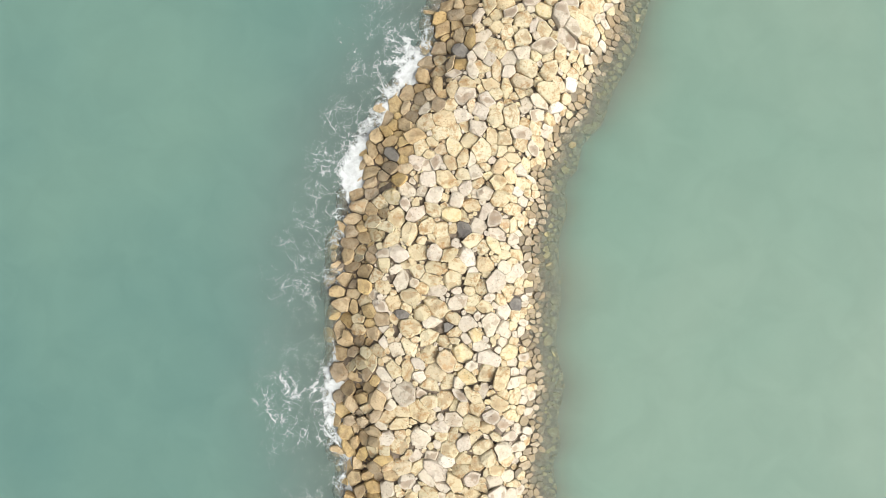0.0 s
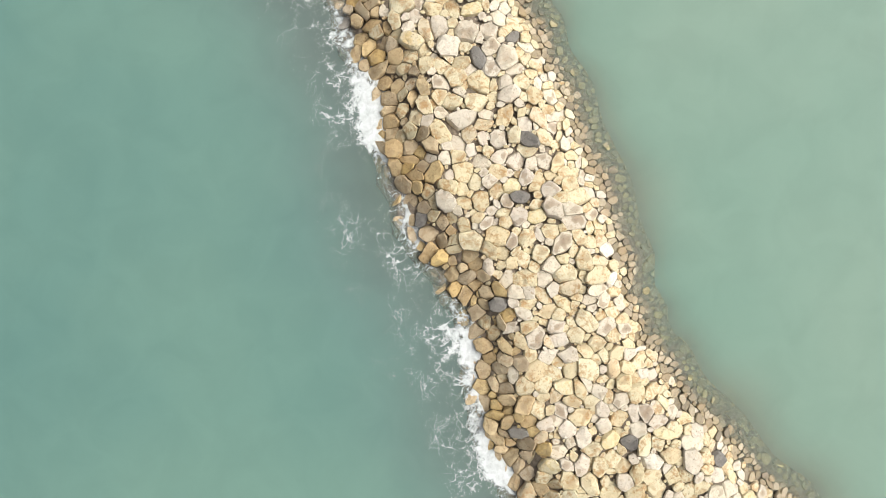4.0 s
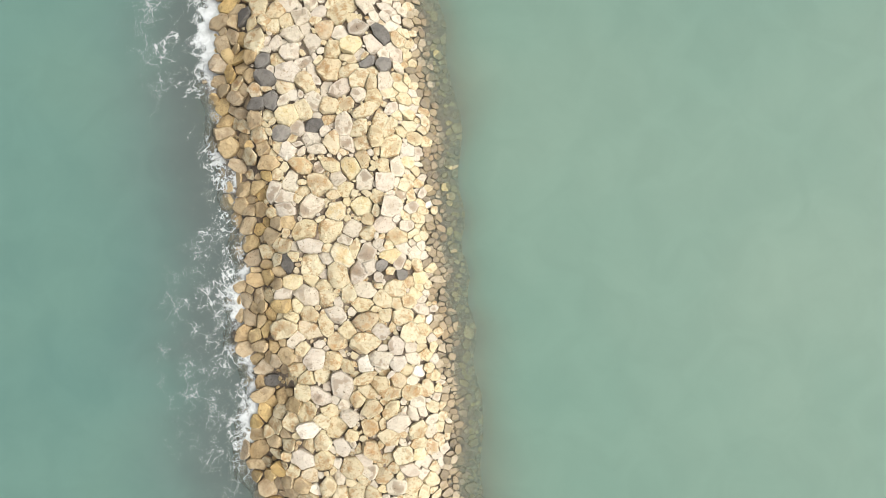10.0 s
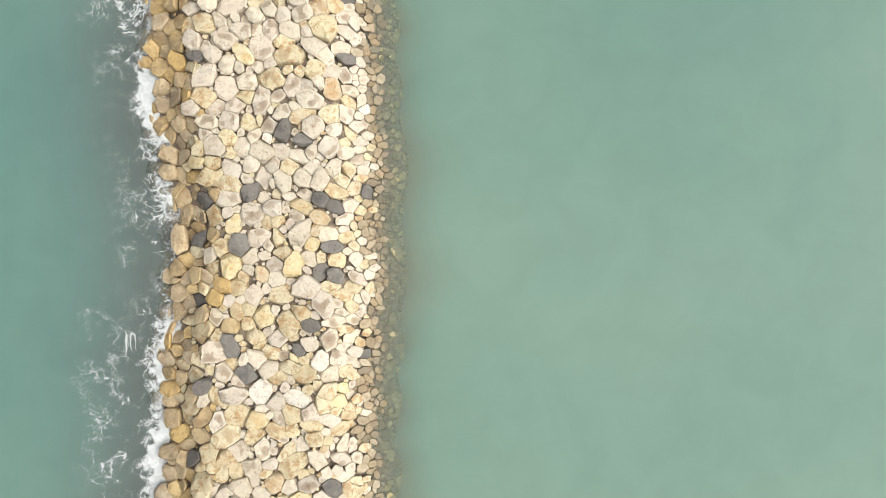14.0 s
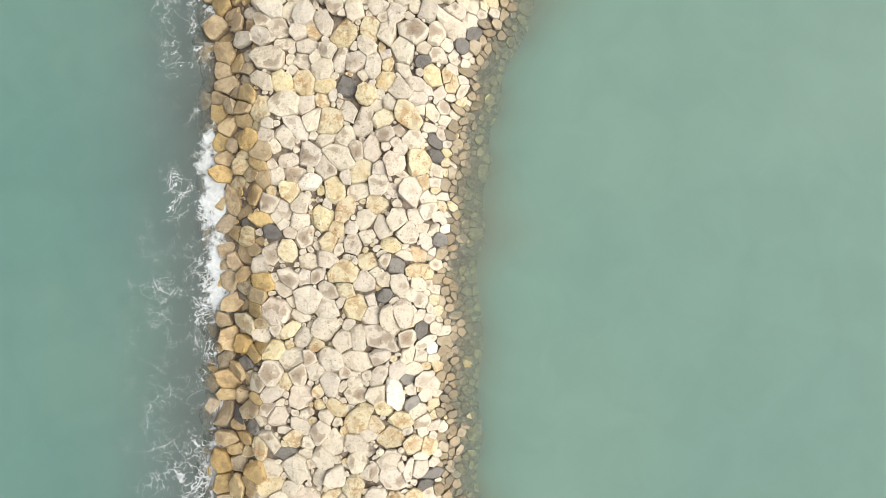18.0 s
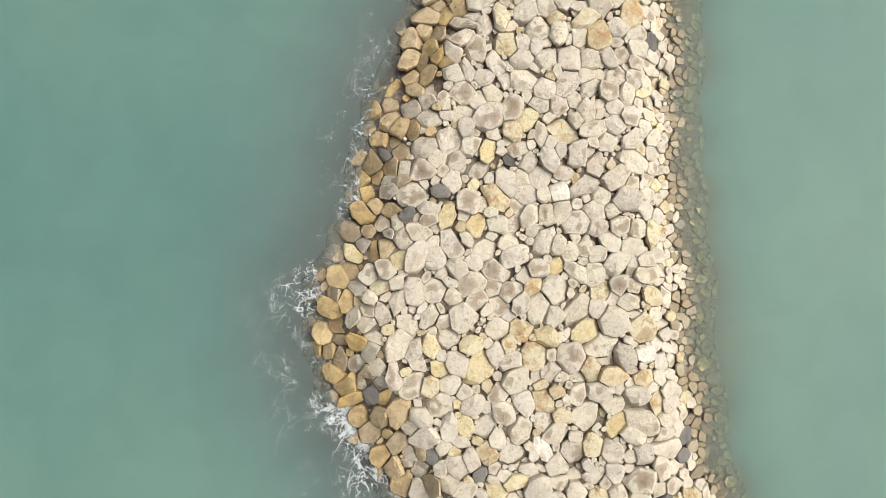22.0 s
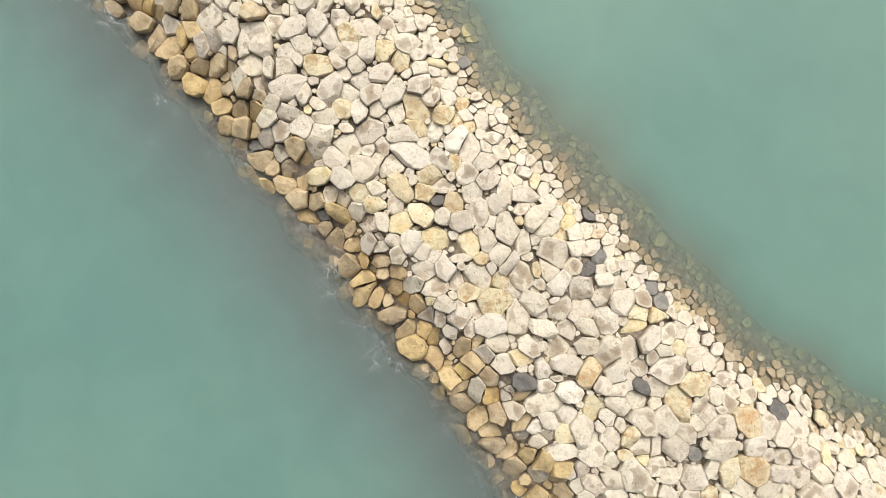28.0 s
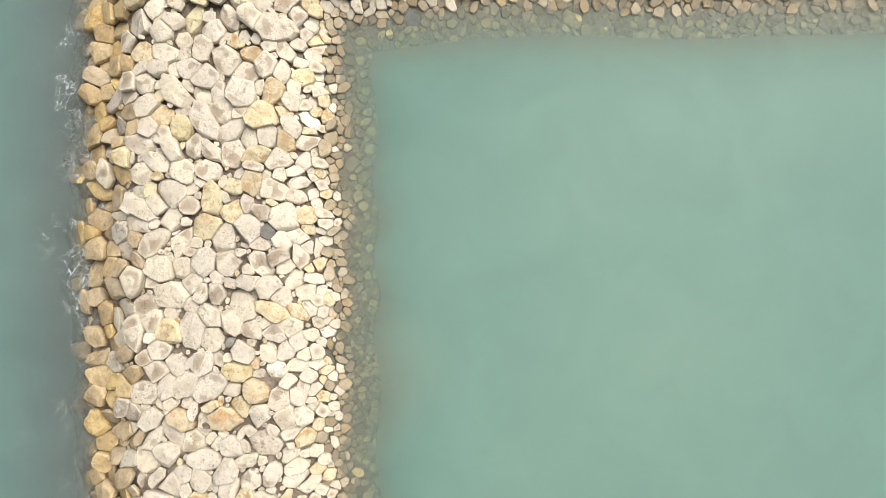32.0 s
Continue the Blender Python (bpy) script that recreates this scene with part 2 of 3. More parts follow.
crest_height = 1.76 - 0.22 / (1 + np.exp(-(s_sea - 186) / 8))
h_main = np.minimum(profile(d_sea, d_har, crest_height), 0.72 * (130 - GX.ravel()))
h_spur = np.minimum(profile(d_far, d_near), 0.72 * (GY.ravel() - 88))      # the arm's rounded head
h_spur = np.where((GX.ravel() > 90) & (d_har < 4.5), h_spur, -9.0)
on_spur = (h_spur > h_main) & (GX.ravel() > 97)
h_all = np.maximum(h_main, h_spur)
shape = GX.shape
FIELD = {"h": h_all.reshape(shape), "ds": np.where(on_spur, d_far, d_sea).reshape(shape), "dh": np.where(on_spur, d_near, d_har).reshape(shape),
         "s": s_sea.reshape(shape), "spur": on_spur.astype(float).reshape(shape)}
FIELD["hx"], FIELD["hy"] = np.gradient(FIELD["h"], STEP)


def field(name, x, y):
    f = FIELD[name]
    u, v = (np.asarray(x) - X0) / STEP, (np.asarray(y) - Y0) / STEP
    i, j = np.clip(u.astype(int), 0, shape[0] - 2), np.clip(v.astype(int), 0, shape[1] - 2)
    a, b = np.clip(u - i, 0, 1), np.clip(v - j, 0, 1)
    return f[i, j] * (1 - a) * (1 - b) + f[i + 1, j] * a * (1 - b) + f[i, j + 1] * (1 - a) * b + f[i + 1, j + 1] * a * b


# ---- materials ----
def nodes_of(name):
    m = bpy.data.materials.new(name)
    m.use_nodes = True
    return m, m.node_tree.nodes, m.node_tree.links


def ramp(nt, stops, interpolation="LINEAR"):
    r = nt.new("ShaderNodeValToRGB")
    r.color_ramp.interpolation = interpolation
    while len(r.color_ramp.elements) < len(stops):
        r.color_ramp.elements.new(0.5)
    for e, (p, c) in zip(r.color_ramp.elements, stops):
        e.position, e.color = p, (*c, 1) if len(c) == 3 else c
    return r


def mixed(nt, lk, fac, a, b, kind="MIX"):
    m = nt.new("ShaderNodeMix")
    m.data_type, m.blend_type = "RGBA", kind
    for sock, v in ((m.inputs[0], fac), (m.inputs[6], a), (m.inputs[7], b)):
        if isinstance(v, (int, float)):
            sock.default_value = v
        elif isinstance(v, tuple):
            sock.default_value = (*v, 1)
        else:
            lk.new(v, sock)
    return m.outputs[2]


def stone_material(name, tints, stain, stain_amount, joined=False, rough=0.85, spot=(0.42, 0.24, 0.08), spot_amount=0.35, gloss=0.3):
    """Quarry stone: a tint for each stone, broad stains in it, rust spots, grain and pits."""
    m, nt, lk = nodes_of(name)
    b = nt["Principled BSDF"]
    geo = nt.new("ShaderNodeNewGeometry")
    info = nt.new("ShaderNodeObjectInfo")
    rnd = geo.outputs["Random Per Island"] if joined else info.outputs["Random"]
    shift = nt.new("ShaderNodeVectorMath")
    shift.operation = "MULTIPLY_ADD"
    comb = nt.new("ShaderNodeCombineXYZ")
    for k in range(3):
        lk.new(rnd, comb.inputs[k])
    lk.new(comb.outputs[0], shift.inputs[0])
    shift.inputs[1].default_value = (37, 53, 71)
    lk.new(geo.outputs["Position"], shift.inputs[2])

    def noise_at(scale, detail=4.0, rough_=0.6, dist=0.0):
        n = nt.new("ShaderNodeTexNoise")
        n.inputs["Scale"].default_value, n.inputs["Detail"].default_value = scale, detail
        n.inputs["Roughness"].default_value, n.inputs["Distortion"].default_value = rough_, dist
        lk.new(shift.outputs[0], n.inputs["Vector"])
        return n.outputs["Fac"]

    base = ramp(nt, [(i / max(1, len(tints) - 1), c) for i, c in enumerate(tints)])
    lk.new(rnd, base.inputs[0])
    col = base.outputs[0]
    # broad stains with a hard rim, on some of the stones
    r1 = ramp(nt, [(0.515, (0, 0, 0)), (0.545, (0.7, 0.7, 0.7)), (0.66, (1, 1, 1))])
    lk.new(noise_at(1.25, 4.0, 0.5), r1.inputs[0])
    on = ramp(nt, [(0.18, (0, 0, 0)), (0.45, (1, 1, 1))])
    hash_ = nt.new("ShaderNodeTexWhiteNoise")
    hash_.noise_dimensions = "1D"
    lk.new(rnd, hash_.inputs["W"])
    lk.new(hash_.outputs["Value"], on.inputs[0])
    amount = nt.new("ShaderNodeMath")
    amount.operation = "MULTIPLY"
    lk.new(r1.outputs[0], amount.inputs[0])
    lk.new(on.outputs[0], amount.inputs[1])
    am2 = nt.new("ShaderNodeMath")
    am2.operation = "MULTIPLY"
    lk.new(amount.outputs[0], am2.inputs[0])
    am2.inputs[1].default_value = stain_amount
    # stains kept off the arrises: pale rims for rubbed edges and painted edge highlights
    pale_rim = nt.new("ShaderNodeAttribute")
    pale_rim.attribute_name = "pale_rim"
    clean = nt.new("ShaderNodeMath")
    clean.operation, clean.use_clamp = "MULTIPLY_ADD", True
    lk.new(pale_rim.outputs["Fac"], clean.inputs[0])
    clean.inputs[1].default_value, clean.inputs[2].default_value = -1.1, 1.0
    am2b = nt.new("ShaderNodeMath")
    am2b.operation = "MULTIPLY"
    lk.new(am2.outputs[0], am2b.inputs[0])
    lk.new(clean.outputs[0], am2b.inputs[1])
    am2 = am2b
    col = mixed(nt, lk, am2.outputs[0], col, stain)
    # rust and lichen spots
    r2 = ramp(nt, [(0.60, (0, 0, 0)), (0.70, (1, 1, 1))])
    lk.new(noise_at(3.1, 5.0, 0.65, 0.4), r2.inputs[0])
    am3 = nt.new("ShaderNodeMath")
    am3.operation = "MULTIPLY"
    lk.new(r2.outputs[0], am3.inputs[0])
    am3.inputs[1].default_value = spot_amount
    col = mixed(nt, lk, am3.outputs[0], col, spot)
    # brown veins along old fractures
    r6 = ramp(nt, [(0.44, (0, 0, 0)), (0.485, (1, 1, 1)), (0.515, (1, 1, 1)), (0.56, (0, 0, 0))])
    lk.new(noise_at(0.85, 6.0, 0.68, 0.5), r6.inputs[0])
    r7 = ramp(nt, [(0.46, (0, 0, 0)), (0.56, (1, 1, 1))])
    lk.new(noise_at(1.9, 5.0, 0.7), r7.inputs[0])
    am4 = nt.new("ShaderNodeMath")
    am4.operation = "MULTIPLY"
    lk.new(r6.outputs[0], am4.inputs[0])
    lk.new(r7.outputs[0], am4.inputs[1])
    am5 = nt.new("ShaderNodeMath")
    am5.operation = "MULTIPLY"
    lk.new(am4.outputs[0], am5.inputs[0])
    am5.inputs[1].default_value = spot_amount * 0.9
    col = mixed(nt, lk, am5.outputs[0], col, tuple(0.8 * v for v in spot))
    # grain
    r3 = ramp(nt, [(0.30, (0.68, 0.645, 0.60)), (0.45, (0.97, 0.97, 0.97)), (0.68, (1.08, 1.08, 1.08))])
    lk.new(noise_at(5.0, 9.0, 0.72), r3.inputs[0])
    col = mixed(nt, lk, 1.0, col, r3.outputs[0], "MULTIPLY")
    # small dark pits in the colour, over parts of the stone
    r4 = ramp(nt, [(0.33, (0.42, 0.38, 0.32)), (0.41, (1, 1, 1))])
    lk.new(noise_at(9.0, 6.0, 0.6, 0.3), r4.inputs[0])
    r5 = ramp(nt, [(0.42, (0, 0, 0)), (0.58, (1, 1, 1))])
    lk.new(noise_at(0.9, 2.0), r5.inputs[0])
    col = mixed(nt, lk, r5.outputs[0], col, mixed(nt, lk, 1.0, col, r4.outputs[0], "MULTIPLY"))
    lk.new(col, b.inputs["Base Color"])
    b.inputs["Roughness"].default_value = rough
    b.inputs["Specular IOR Level"].default_value = gloss
    bump = nt.new("ShaderNodeBump")
    bump.inputs["Strength"].default_value, bump.inputs["Distance"].default_value = 1.0, 0.14
    lk.new(noise_at(2.6, 9.0, 0.68), bump.inputs["Height"])
    chip = nt.new("ShaderNodeBump")
    chip.inputs["Strength"].default_value, chip.inputs["Distance"].default_value = 0.5, 0.065
    vor = nt.new("ShaderNodeTexVoronoi")
    vor.inputs["Scale"].default_value = 2.3
    lk.new(shift.outputs[0], vor.inputs["Vector"])
    lk.new(vor.outputs["Distance"], chip.inputs["Height"])
    lk.new(bump.outputs[0], chip.inputs["Normal"])
    lk.new(chip.outputs[0], b.inputs["Normal"])
    return m


PALE = [(0.564, 0.509, 0.393), (0.590, 0.539, 0.436), (0.524, 0.476, 0.383), (0.598, 0.550, 0.427), (0.577, 0.529, 0.440), (0.506, 0.456, 0.370), (0.585, 0.527, 0.405), (0.554, 0.500, 0.410), (0.580, 0.509, 0.407)]
WARM = [(0.555, 0.488, 0.316), (0.576, 0.517, 0.352), (0.502, 0.435, 0.281), (0.584, 0.537, 0.375), (0.529, 0.442, 0.281), (0.596, 0.528, 0.340), (0.542, 0.467, 0.332)]
TAN = [(0.456, 0.333, 0.171), (0.533, 0.424, 0.258), (0.366, 0.297, 0.200), (0.576, 0.424, 0.181), (0.442, 0.370, 0.262), (0.518, 0.364, 0.146)]
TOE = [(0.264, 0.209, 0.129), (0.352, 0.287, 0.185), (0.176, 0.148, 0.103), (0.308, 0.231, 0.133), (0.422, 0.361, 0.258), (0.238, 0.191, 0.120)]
REEF = [(0.175, 0.144, 0.109), (0.125, 0.108, 0.092), (0.237, 0.186, 0.121)]
SUNK = [(0.551, 0.474, 0.239), (0.330, 0.277, 0.158), (0.562, 0.477, 0.259), (0.198, 0.169, 0.129), (0.429, 0.370, 0.230)]
GREY = [(0.165, 0.154, 0.136), (0.213, 0.202, 0.179), (0.128, 0.120, 0.106), (0.262, 0.246, 0.212)]
LEMON = [(0.594, 0.518, 0.325), (0.611, 0.550, 0.391), (0.589, 0.496, 0.294), (0.621, 0.561, 0.370)]
OCHRE = [(0.522, 0.440, 0.274), (0.542, 0.461, 0.304), (0.493, 0.410, 0.274)]
WHITE = [(0.681, 0.646, 0.550), (0.716, 0.674, 0.567)]
MATS = {}
for j in (False, True):
    MATS["pale", j] = stone_material("pale_limestone", PALE, (0.25, 0.188, 0.125), 0.95, j, 0.85, (0.46, 0.30, 0.16), 0.22)
    MATS["warm", j] = stone_material("golden_limestone", WARM, (0.34, 0.24, 0.13), 0.8, j, 0.85, (0.42, 0.23, 0.08), 0.75)
    MATS["tan", j] = stone_material("tan_splash_zone_stone", TAN, (0.22, 0.16, 0.09), 0.6, j, 0.6, (0.30, 0.17, 0.05), 0.4, 0.4)
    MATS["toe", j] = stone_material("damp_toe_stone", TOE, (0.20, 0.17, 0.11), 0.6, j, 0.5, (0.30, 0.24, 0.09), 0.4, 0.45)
    MATS["sunk", j] = stone_material("weedy_sunken_stone", SUNK, (0.12, 0.13, 0.07), 0.6, j, 0.7, (0.2, 0.19, 0.07), 0.4)
    MATS["reef", j] = stone_material("dark_reef_stone", REEF, (0.07, 0.065, 0.05), 0.6, j, 0.6, (0.2, 0.14, 0.06), 0.4)
    MATS["dark", j] = stone_material("dark_basalt", GREY, (0.075, 0.072, 0.068), 0.6, j, 0.75, (0.26, 0.245, 0.22), 0.4)
    MATS["lemon", j] = stone_material("yellow_limestone", LEMON, (0.58, 0.40, 0.18), 0.6, j, 0.85, (0.50, 0.33, 0.07), 0.4)
    MATS["ochre", j] = stone_material("rusty_limestone", OCHRE, (0.44, 0.24, 0.08), 0.7, j, 0.85, (0.46, 0.23, 0.08), 0.55)
    MATS["white", j] = stone_material("white_marble_like_stone", WHITE, (0.6, 0.55, 0.5), 0.4, j)


def core_material():
    m, nt, lk = nodes_of("rubble_core")
    b = nt["Principled BSDF"]
    n = nt.new("ShaderNodeTexNoise")
    n.inputs["Scale"].default_value, n.inputs["Detail"].default_value = 5.0, 8.0
    r = ramp(nt, [(0.3, (0.09, 0.075, 0.056)), (0.7, (0.26, 0.21, 0.155))])
    g = nt.new("ShaderNodeNewGeometry")
    lk.new(g.outputs["Position"], n.inputs["Vector"])
    lk.new(n.outputs["Fac"], r.inputs[0])
    # pale silt lies on the rubble under water
    r2 = ramp(nt, [(0.3, (0.17, 0.155, 0.105)), (0.7, (0.33, 0.305, 0.205))])
    lk.new(n.outputs["Fac"], r2.inputs[0])
    up = nt.new("ShaderNodeSeparateXYZ")
    lk.new(g.outputs["Position"], up.inputs[0])
    wet = nt.new("ShaderNodeMapRange")
    wet.inputs["From Min"].default_value, wet.inputs["From Max"].default_value = -0.05, -0.3
    lk.new(up.outputs["Z"], wet.inputs["Value"])
    lk.new(mixed(nt, lk, wet.outputs[0], r.outputs[0], r2.outputs[0]), b.inputs["Base Color"])
    b.inputs["Roughness"].default_value = 0.9
    return m


def water_material():
    """Milky sea water: part of the light goes through to the bottom, the rest is scattered back by the silt."""
    m, nt, lk = nodes_of("sea_water")
    nt.remove(nt["Principled BSDF"])
    out = nt["Material Output"]
    g = nt.new("ShaderNodeNewGeometry")
    n1 = nt.new("ShaderNodeTexNoise")
    n1.inputs["Scale"].default_value, n1.inputs["Detail"].default_value, n1.inputs["Roughness"].default_value = 0.045, 3.0, 0.5
    lk.new(g.outputs["Position"], n1.inputs["Vector"])
    n2 = nt.new("ShaderNodeTexNoise")
    n2.inputs["Scale"].default_value, n2.inputs["Detail"].default_value, n2.inputs["Distortion"].default_value = 0.35, 5.0, 0.8
    lk.new(g.outputs["Position"], n2.inputs["Vector"])
    open_sea = ramp(nt, [(0.32, OPEN_A), (0.68, OPEN_B)])
    lk.new(n1.outputs["Fac"], open_sea.inputs[0])
    basin = ramp(nt, [(0.32, BASIN_A), (0.68, BASIN_B)])
    lk.new(n1.outputs["Fac"], basin.inputs[0])
    at = nt.new("ShaderNodeAttribute")
    at.attribute_name = "silt"
    col = mixed(nt, lk, at.outputs["Fac"], open_sea.outputs[0], basin.outputs[0])
    for key_, tint, share in (("wash", (0.208, 0.238, 0.23), 0.86), ("mud", (0.34, 0.355, 0.265), 0.62)):
        a2 = nt.new("ShaderNodeAttribute")
        a2.attribute_name = key_
        k2 = nt.new("ShaderNodeMath")
        k2.operation = "MULTIPLY"
        lk.new(a2.outputs["Fac"], k2.inputs[0])
        k2.inputs[1].default_value = share
        col = mixed(nt, lk, k2.outputs[0], col, tint)
    r2 = ramp(nt, [(0.35, (0.95, 0.955, 0.955)), (0.65, (1.02, 1.02, 1.02))])
    lk.new(n2.outputs["Fac"], r2.inputs[0])
    col = mixed(nt, lk, 1.0, col, r2.outputs[0], "MULTIPLY")
    dif = nt.new("ShaderNodeBsdfDiffuse")
    tr = nt.new("ShaderNodeBsdfTransparent")
    mx = nt.new("ShaderNodeMixShader")
    # the deeper the water, the more its silt hides the bottom
    veil = nt.new("ShaderNodeAttribute")
    veil.attribute_name = "veil"
    lk.new(veil.outputs["Fac"], mx.inputs[0])
    lk.new(mixed(nt, lk, 1.0, col, SILT_LIGHT, "MULTIPLY"), dif.inputs[0])
    lk.new(tr.outputs[0], mx.inputs[1])
    lk.new(dif.outputs[0], mx.inputs[2])
    gl = nt.new("ShaderNodeBsdfGlossy")
    gl.inputs["Roughness"].default_value = 0.6
    fr = nt.new("ShaderNodeFresnel")
    fr.inputs[0].default_value = 1.33
    mg = nt.new("ShaderNodeMixShader")
    lk.new(fr.outputs[0], mg.inputs[0])
    lk.new(mx.outputs[0], mg.inputs[1])
    lk.new(gl.outputs[0], mg.inputs[2])
    lk.new(mg.outputs[0], out.inputs[0])
    return m


SILT_LIGHT = (0.475, 0.49, 0.49)
OPEN_A, OPEN_B = (0.190, 0.368, 0.322), (0.258, 0.440, 0.361)
BASIN_A, BASIN_B = (0.276, 0.456, 0.360), (0.342, 0.497, 0.392)


def foam_material():
    """Lacy white foam: thin wandering threads, and solid white where the waves break."""
    m, nt, lk = nodes_of("sea_foam")
    nt.remove(nt["Principled BSDF"])
    out = nt["Material Output"]
    g = nt.new("ShaderNodeNewGeometry")
    at = nt.new("ShaderNodeAttribute")
    at.attribute_name = "surf"

    def noise_at(scale, detail, dist=0.0):
        n = nt.new("ShaderNodeTexNoise")
        n.inputs["Scale"].default_value, n.inputs["Detail"].default_value = scale, detail
        n.inputs["Roughness"].default_value, n.inputs["Distortion"].default_value = 0.6, dist
        lk.new(g.outputs["Position"], n.inputs["Vector"])
        return n.outputs["Fac"]

    def mth(op, a, b=0.0):
        k = nt.new("ShaderNodeMath")
        k.operation = op
        for s, v in ((k.inputs[0], a), (k.inputs[1], b)):
            if isinstance(v, (int, float)):
                s.default_value = v
            else:
                lk.new(v, s)
        return k.outputs[0]

    def cord(scale, detail, dist):
        """Wandering cords of foam: the level lines of a noise."""
        return mth("ABSOLUTE", mth("SUBTRACT", noise_at(scale, detail, dist), 0.5))

    def thread(dist, w):
        k = mth("DIVIDE", mth("SUBTRACT", w, dist), mth("ADD", mth("MULTIPLY", w, 0.95), 0.0015))
        return mth("MINIMUM", mth("MAXIMUM", k, 0.0), 1.0)

    patch = noise_at(0.23, 3.0, 0.8)
    amount = mth("MULTIPLY", at.outputs["Fac"], mth("MULTIPLY", mth("MAXIMUM", mth("SUBTRACT", patch, 0.36), 0.0), 6.0))
    fine = mth("MAXIMUM", mth("SUBTRACT", noise_at(0.7, 4.0), 0.40), 0.0)
    width = mth("MULTIPLY", amount, fine)
    lace = mth("MAXIMUM", thread(cord(0.36, 4.0, 0.4), mth("MULTIPLY", width, 0.13)), thread(cord(0.75, 4.0, 0.3), mth("MULTIPLY", width, 0.15)))
    lace = mth("MAXIMUM", lace, thread(cord(1.5, 4.0, 0.3), mth("MULTIPLY", width, 0.10)))
    lace = mth("MULTIPLY", lace, mth("ADD", 0.36, mth("MULTIPLY", noise_at(2.2, 5.0), 0.75)))
    froth = mth("ADD", mth("MULTIPLY", mth("POWER", at.outputs["Fac"], 2.0), mth("MULTIPLY", patch, 0.85)), mth("MULTIPLY", noise_at(1.7, 8.0, 0.4), 2.1))
    solid = mth("MINIMUM", mth("MAXIMUM", mth("MULTIPLY", mth("SUBTRACT", froth, 1.52), 2.1), 0.0), 0.88)
    solid = mth("MULTIPLY", solid, mth("MINIMUM", mth("ADD", 0.35, mth("MULTIPLY", noise_at(2.4, 8.0, 0.6), 0.95)), 1.0))
    cover = mth("MINIMUM", mth("MAXIMUM", lace, solid), 0.86)
    dif = nt.new("ShaderNodeBsdfDiffuse")
    dif.inputs[0].default_value = (0.66, 0.70, 0.695, 1)
    tr = nt.new("ShaderNodeBsdfTransparent")
    mx = nt.new("ShaderNodeMixShader")
    lk.new(cover, mx.inputs[0])
    lk.new(tr.outputs[0], mx.inputs[1])
    lk.new(dif.outputs[0], mx.inputs[2])
    lk.new(mx.outputs[0], out.inputs[0])
    return m


# ---- water: the surface and the milky slices under it ----
def part(name, mesh, material, parent, label=""):
    mesh.materials.append(material)
    ob = new(name, mesh)
    ob.parent = parent
    return tagged(ob, label)


SHEET_X = np.concatenate([[-2500, -600, -150], np.arange(-60, 171, 0.75), [260, 700, 2600]])
SHEET_Y = np.concatenate([[-2500, -600, -160], np.arange(-60, 211, 0.75), [300, 800, 2600]])
A, B = np.meshgrid(SHEET_X, SHEET_Y, indexing="ij")
SHEET_POINTS = np.stack([A.ravel(), B.ravel()], 1)
to_sea, at_s = side_distance(sea_line, SHEET_POINTS)
to_sea = to_sea - sea_bays(at_s)
to_lee, at_l = side_distance(harbour_line, SHEET_POINTS)
to_lee = -to_lee - lee_bays(at_l)
to_far, to_near = side_distance(far_line, SHEET_POINTS)[0], -side_distance(near_line, SHEET_POINTS)[0] - 0.3
by_spur = SHEET_POINTS[:, 0] > 97
in_spur = np.where(by_spur, np.minimum(np.minimum(to_near, to_far), SHEET_POINTS[:, 1] - 88), -50)
later = 1 / (1 + np.exp(-(at_s - 112) / 14))      # the far half of the basin is greener, its wash narrower
early = 1 / (1 + np.exp((at_s - 66) / 9))
SILT = (np.clip((to_sea - 7.0) / 14 + 0.5 + 0.32 * early, 0, 1) * (1 - 0.6 * later)).astype(np.float32)
WASH = (np.where(to_sea < 0, np.exp(-(np.maximum(-to_sea - 2.4 + 1.2 * later, 0) / 3.6) ** 1.5), 1.0) * (to_lee > 3) * (1 - 0.4 * early)).astype(np.float32)


def murk(d, s):
    """Mud stirred up along the lee toe, in clouds of uneven width."""
    wide = 1.5 + 0.7 * np.sin(s * 0.29 + 1.3 * np.sin(s * 0.13)) + 0.35 * np.sin(s * 0.83 + 0.6)
    return np.where(d < 0, np.exp(-(np.maximum(-d - 0.9, 0) / wide) ** 2), 1.0)


MUD = np.maximum(murk(to_lee, at_l), murk(in_spur, at_l)) * (to_sea > 3)
bottom = np.maximum(np.minimum(profile(to_sea, to_lee), 0.72 * (130 - SHEET_POINTS[:, 0])), np.where(by_spur, np.minimum(profile(to_far, to_near), 0.72 * (SHEET_POINTS[:, 1] - 88)), -9))
VEIL = 0.22 + 0.78 * (1 - np.exp(-np.maximum(-bottom, 0) / 0.24))


def sheet(name, z):
    """The sea to the horizon: a grid near the breakwater, wide strips beyond."""
    nx, ny = len(SHEET_X), len(SHEET_Y)
    corner = (np.arange(nx - 1)[:, None] * ny + np.arange(ny - 1)[None, :]).ravel()
    faces = np.stack([corner, corner + ny, corner + ny + 1, corner + 1], 1)
    me = bpy.data.meshes.new(name)
    me.from_pydata(np.column_stack([SHEET_POINTS, np.full(len(SHEET_POINTS), z)]).tolist(), [], faces.tolist())
    for key_, values in (("silt", SILT), ("wash", WASH), ("mud", MUD), ("veil", VEIL)):
        me.attributes.new(key_, "FLOAT", "POINT").data.foreach_set("value", values.astype(np.float32))
    return me


water = new("water")
tagged(water, "calm milky turquoise sea water round the stone breakwater", "water", kind="structure")
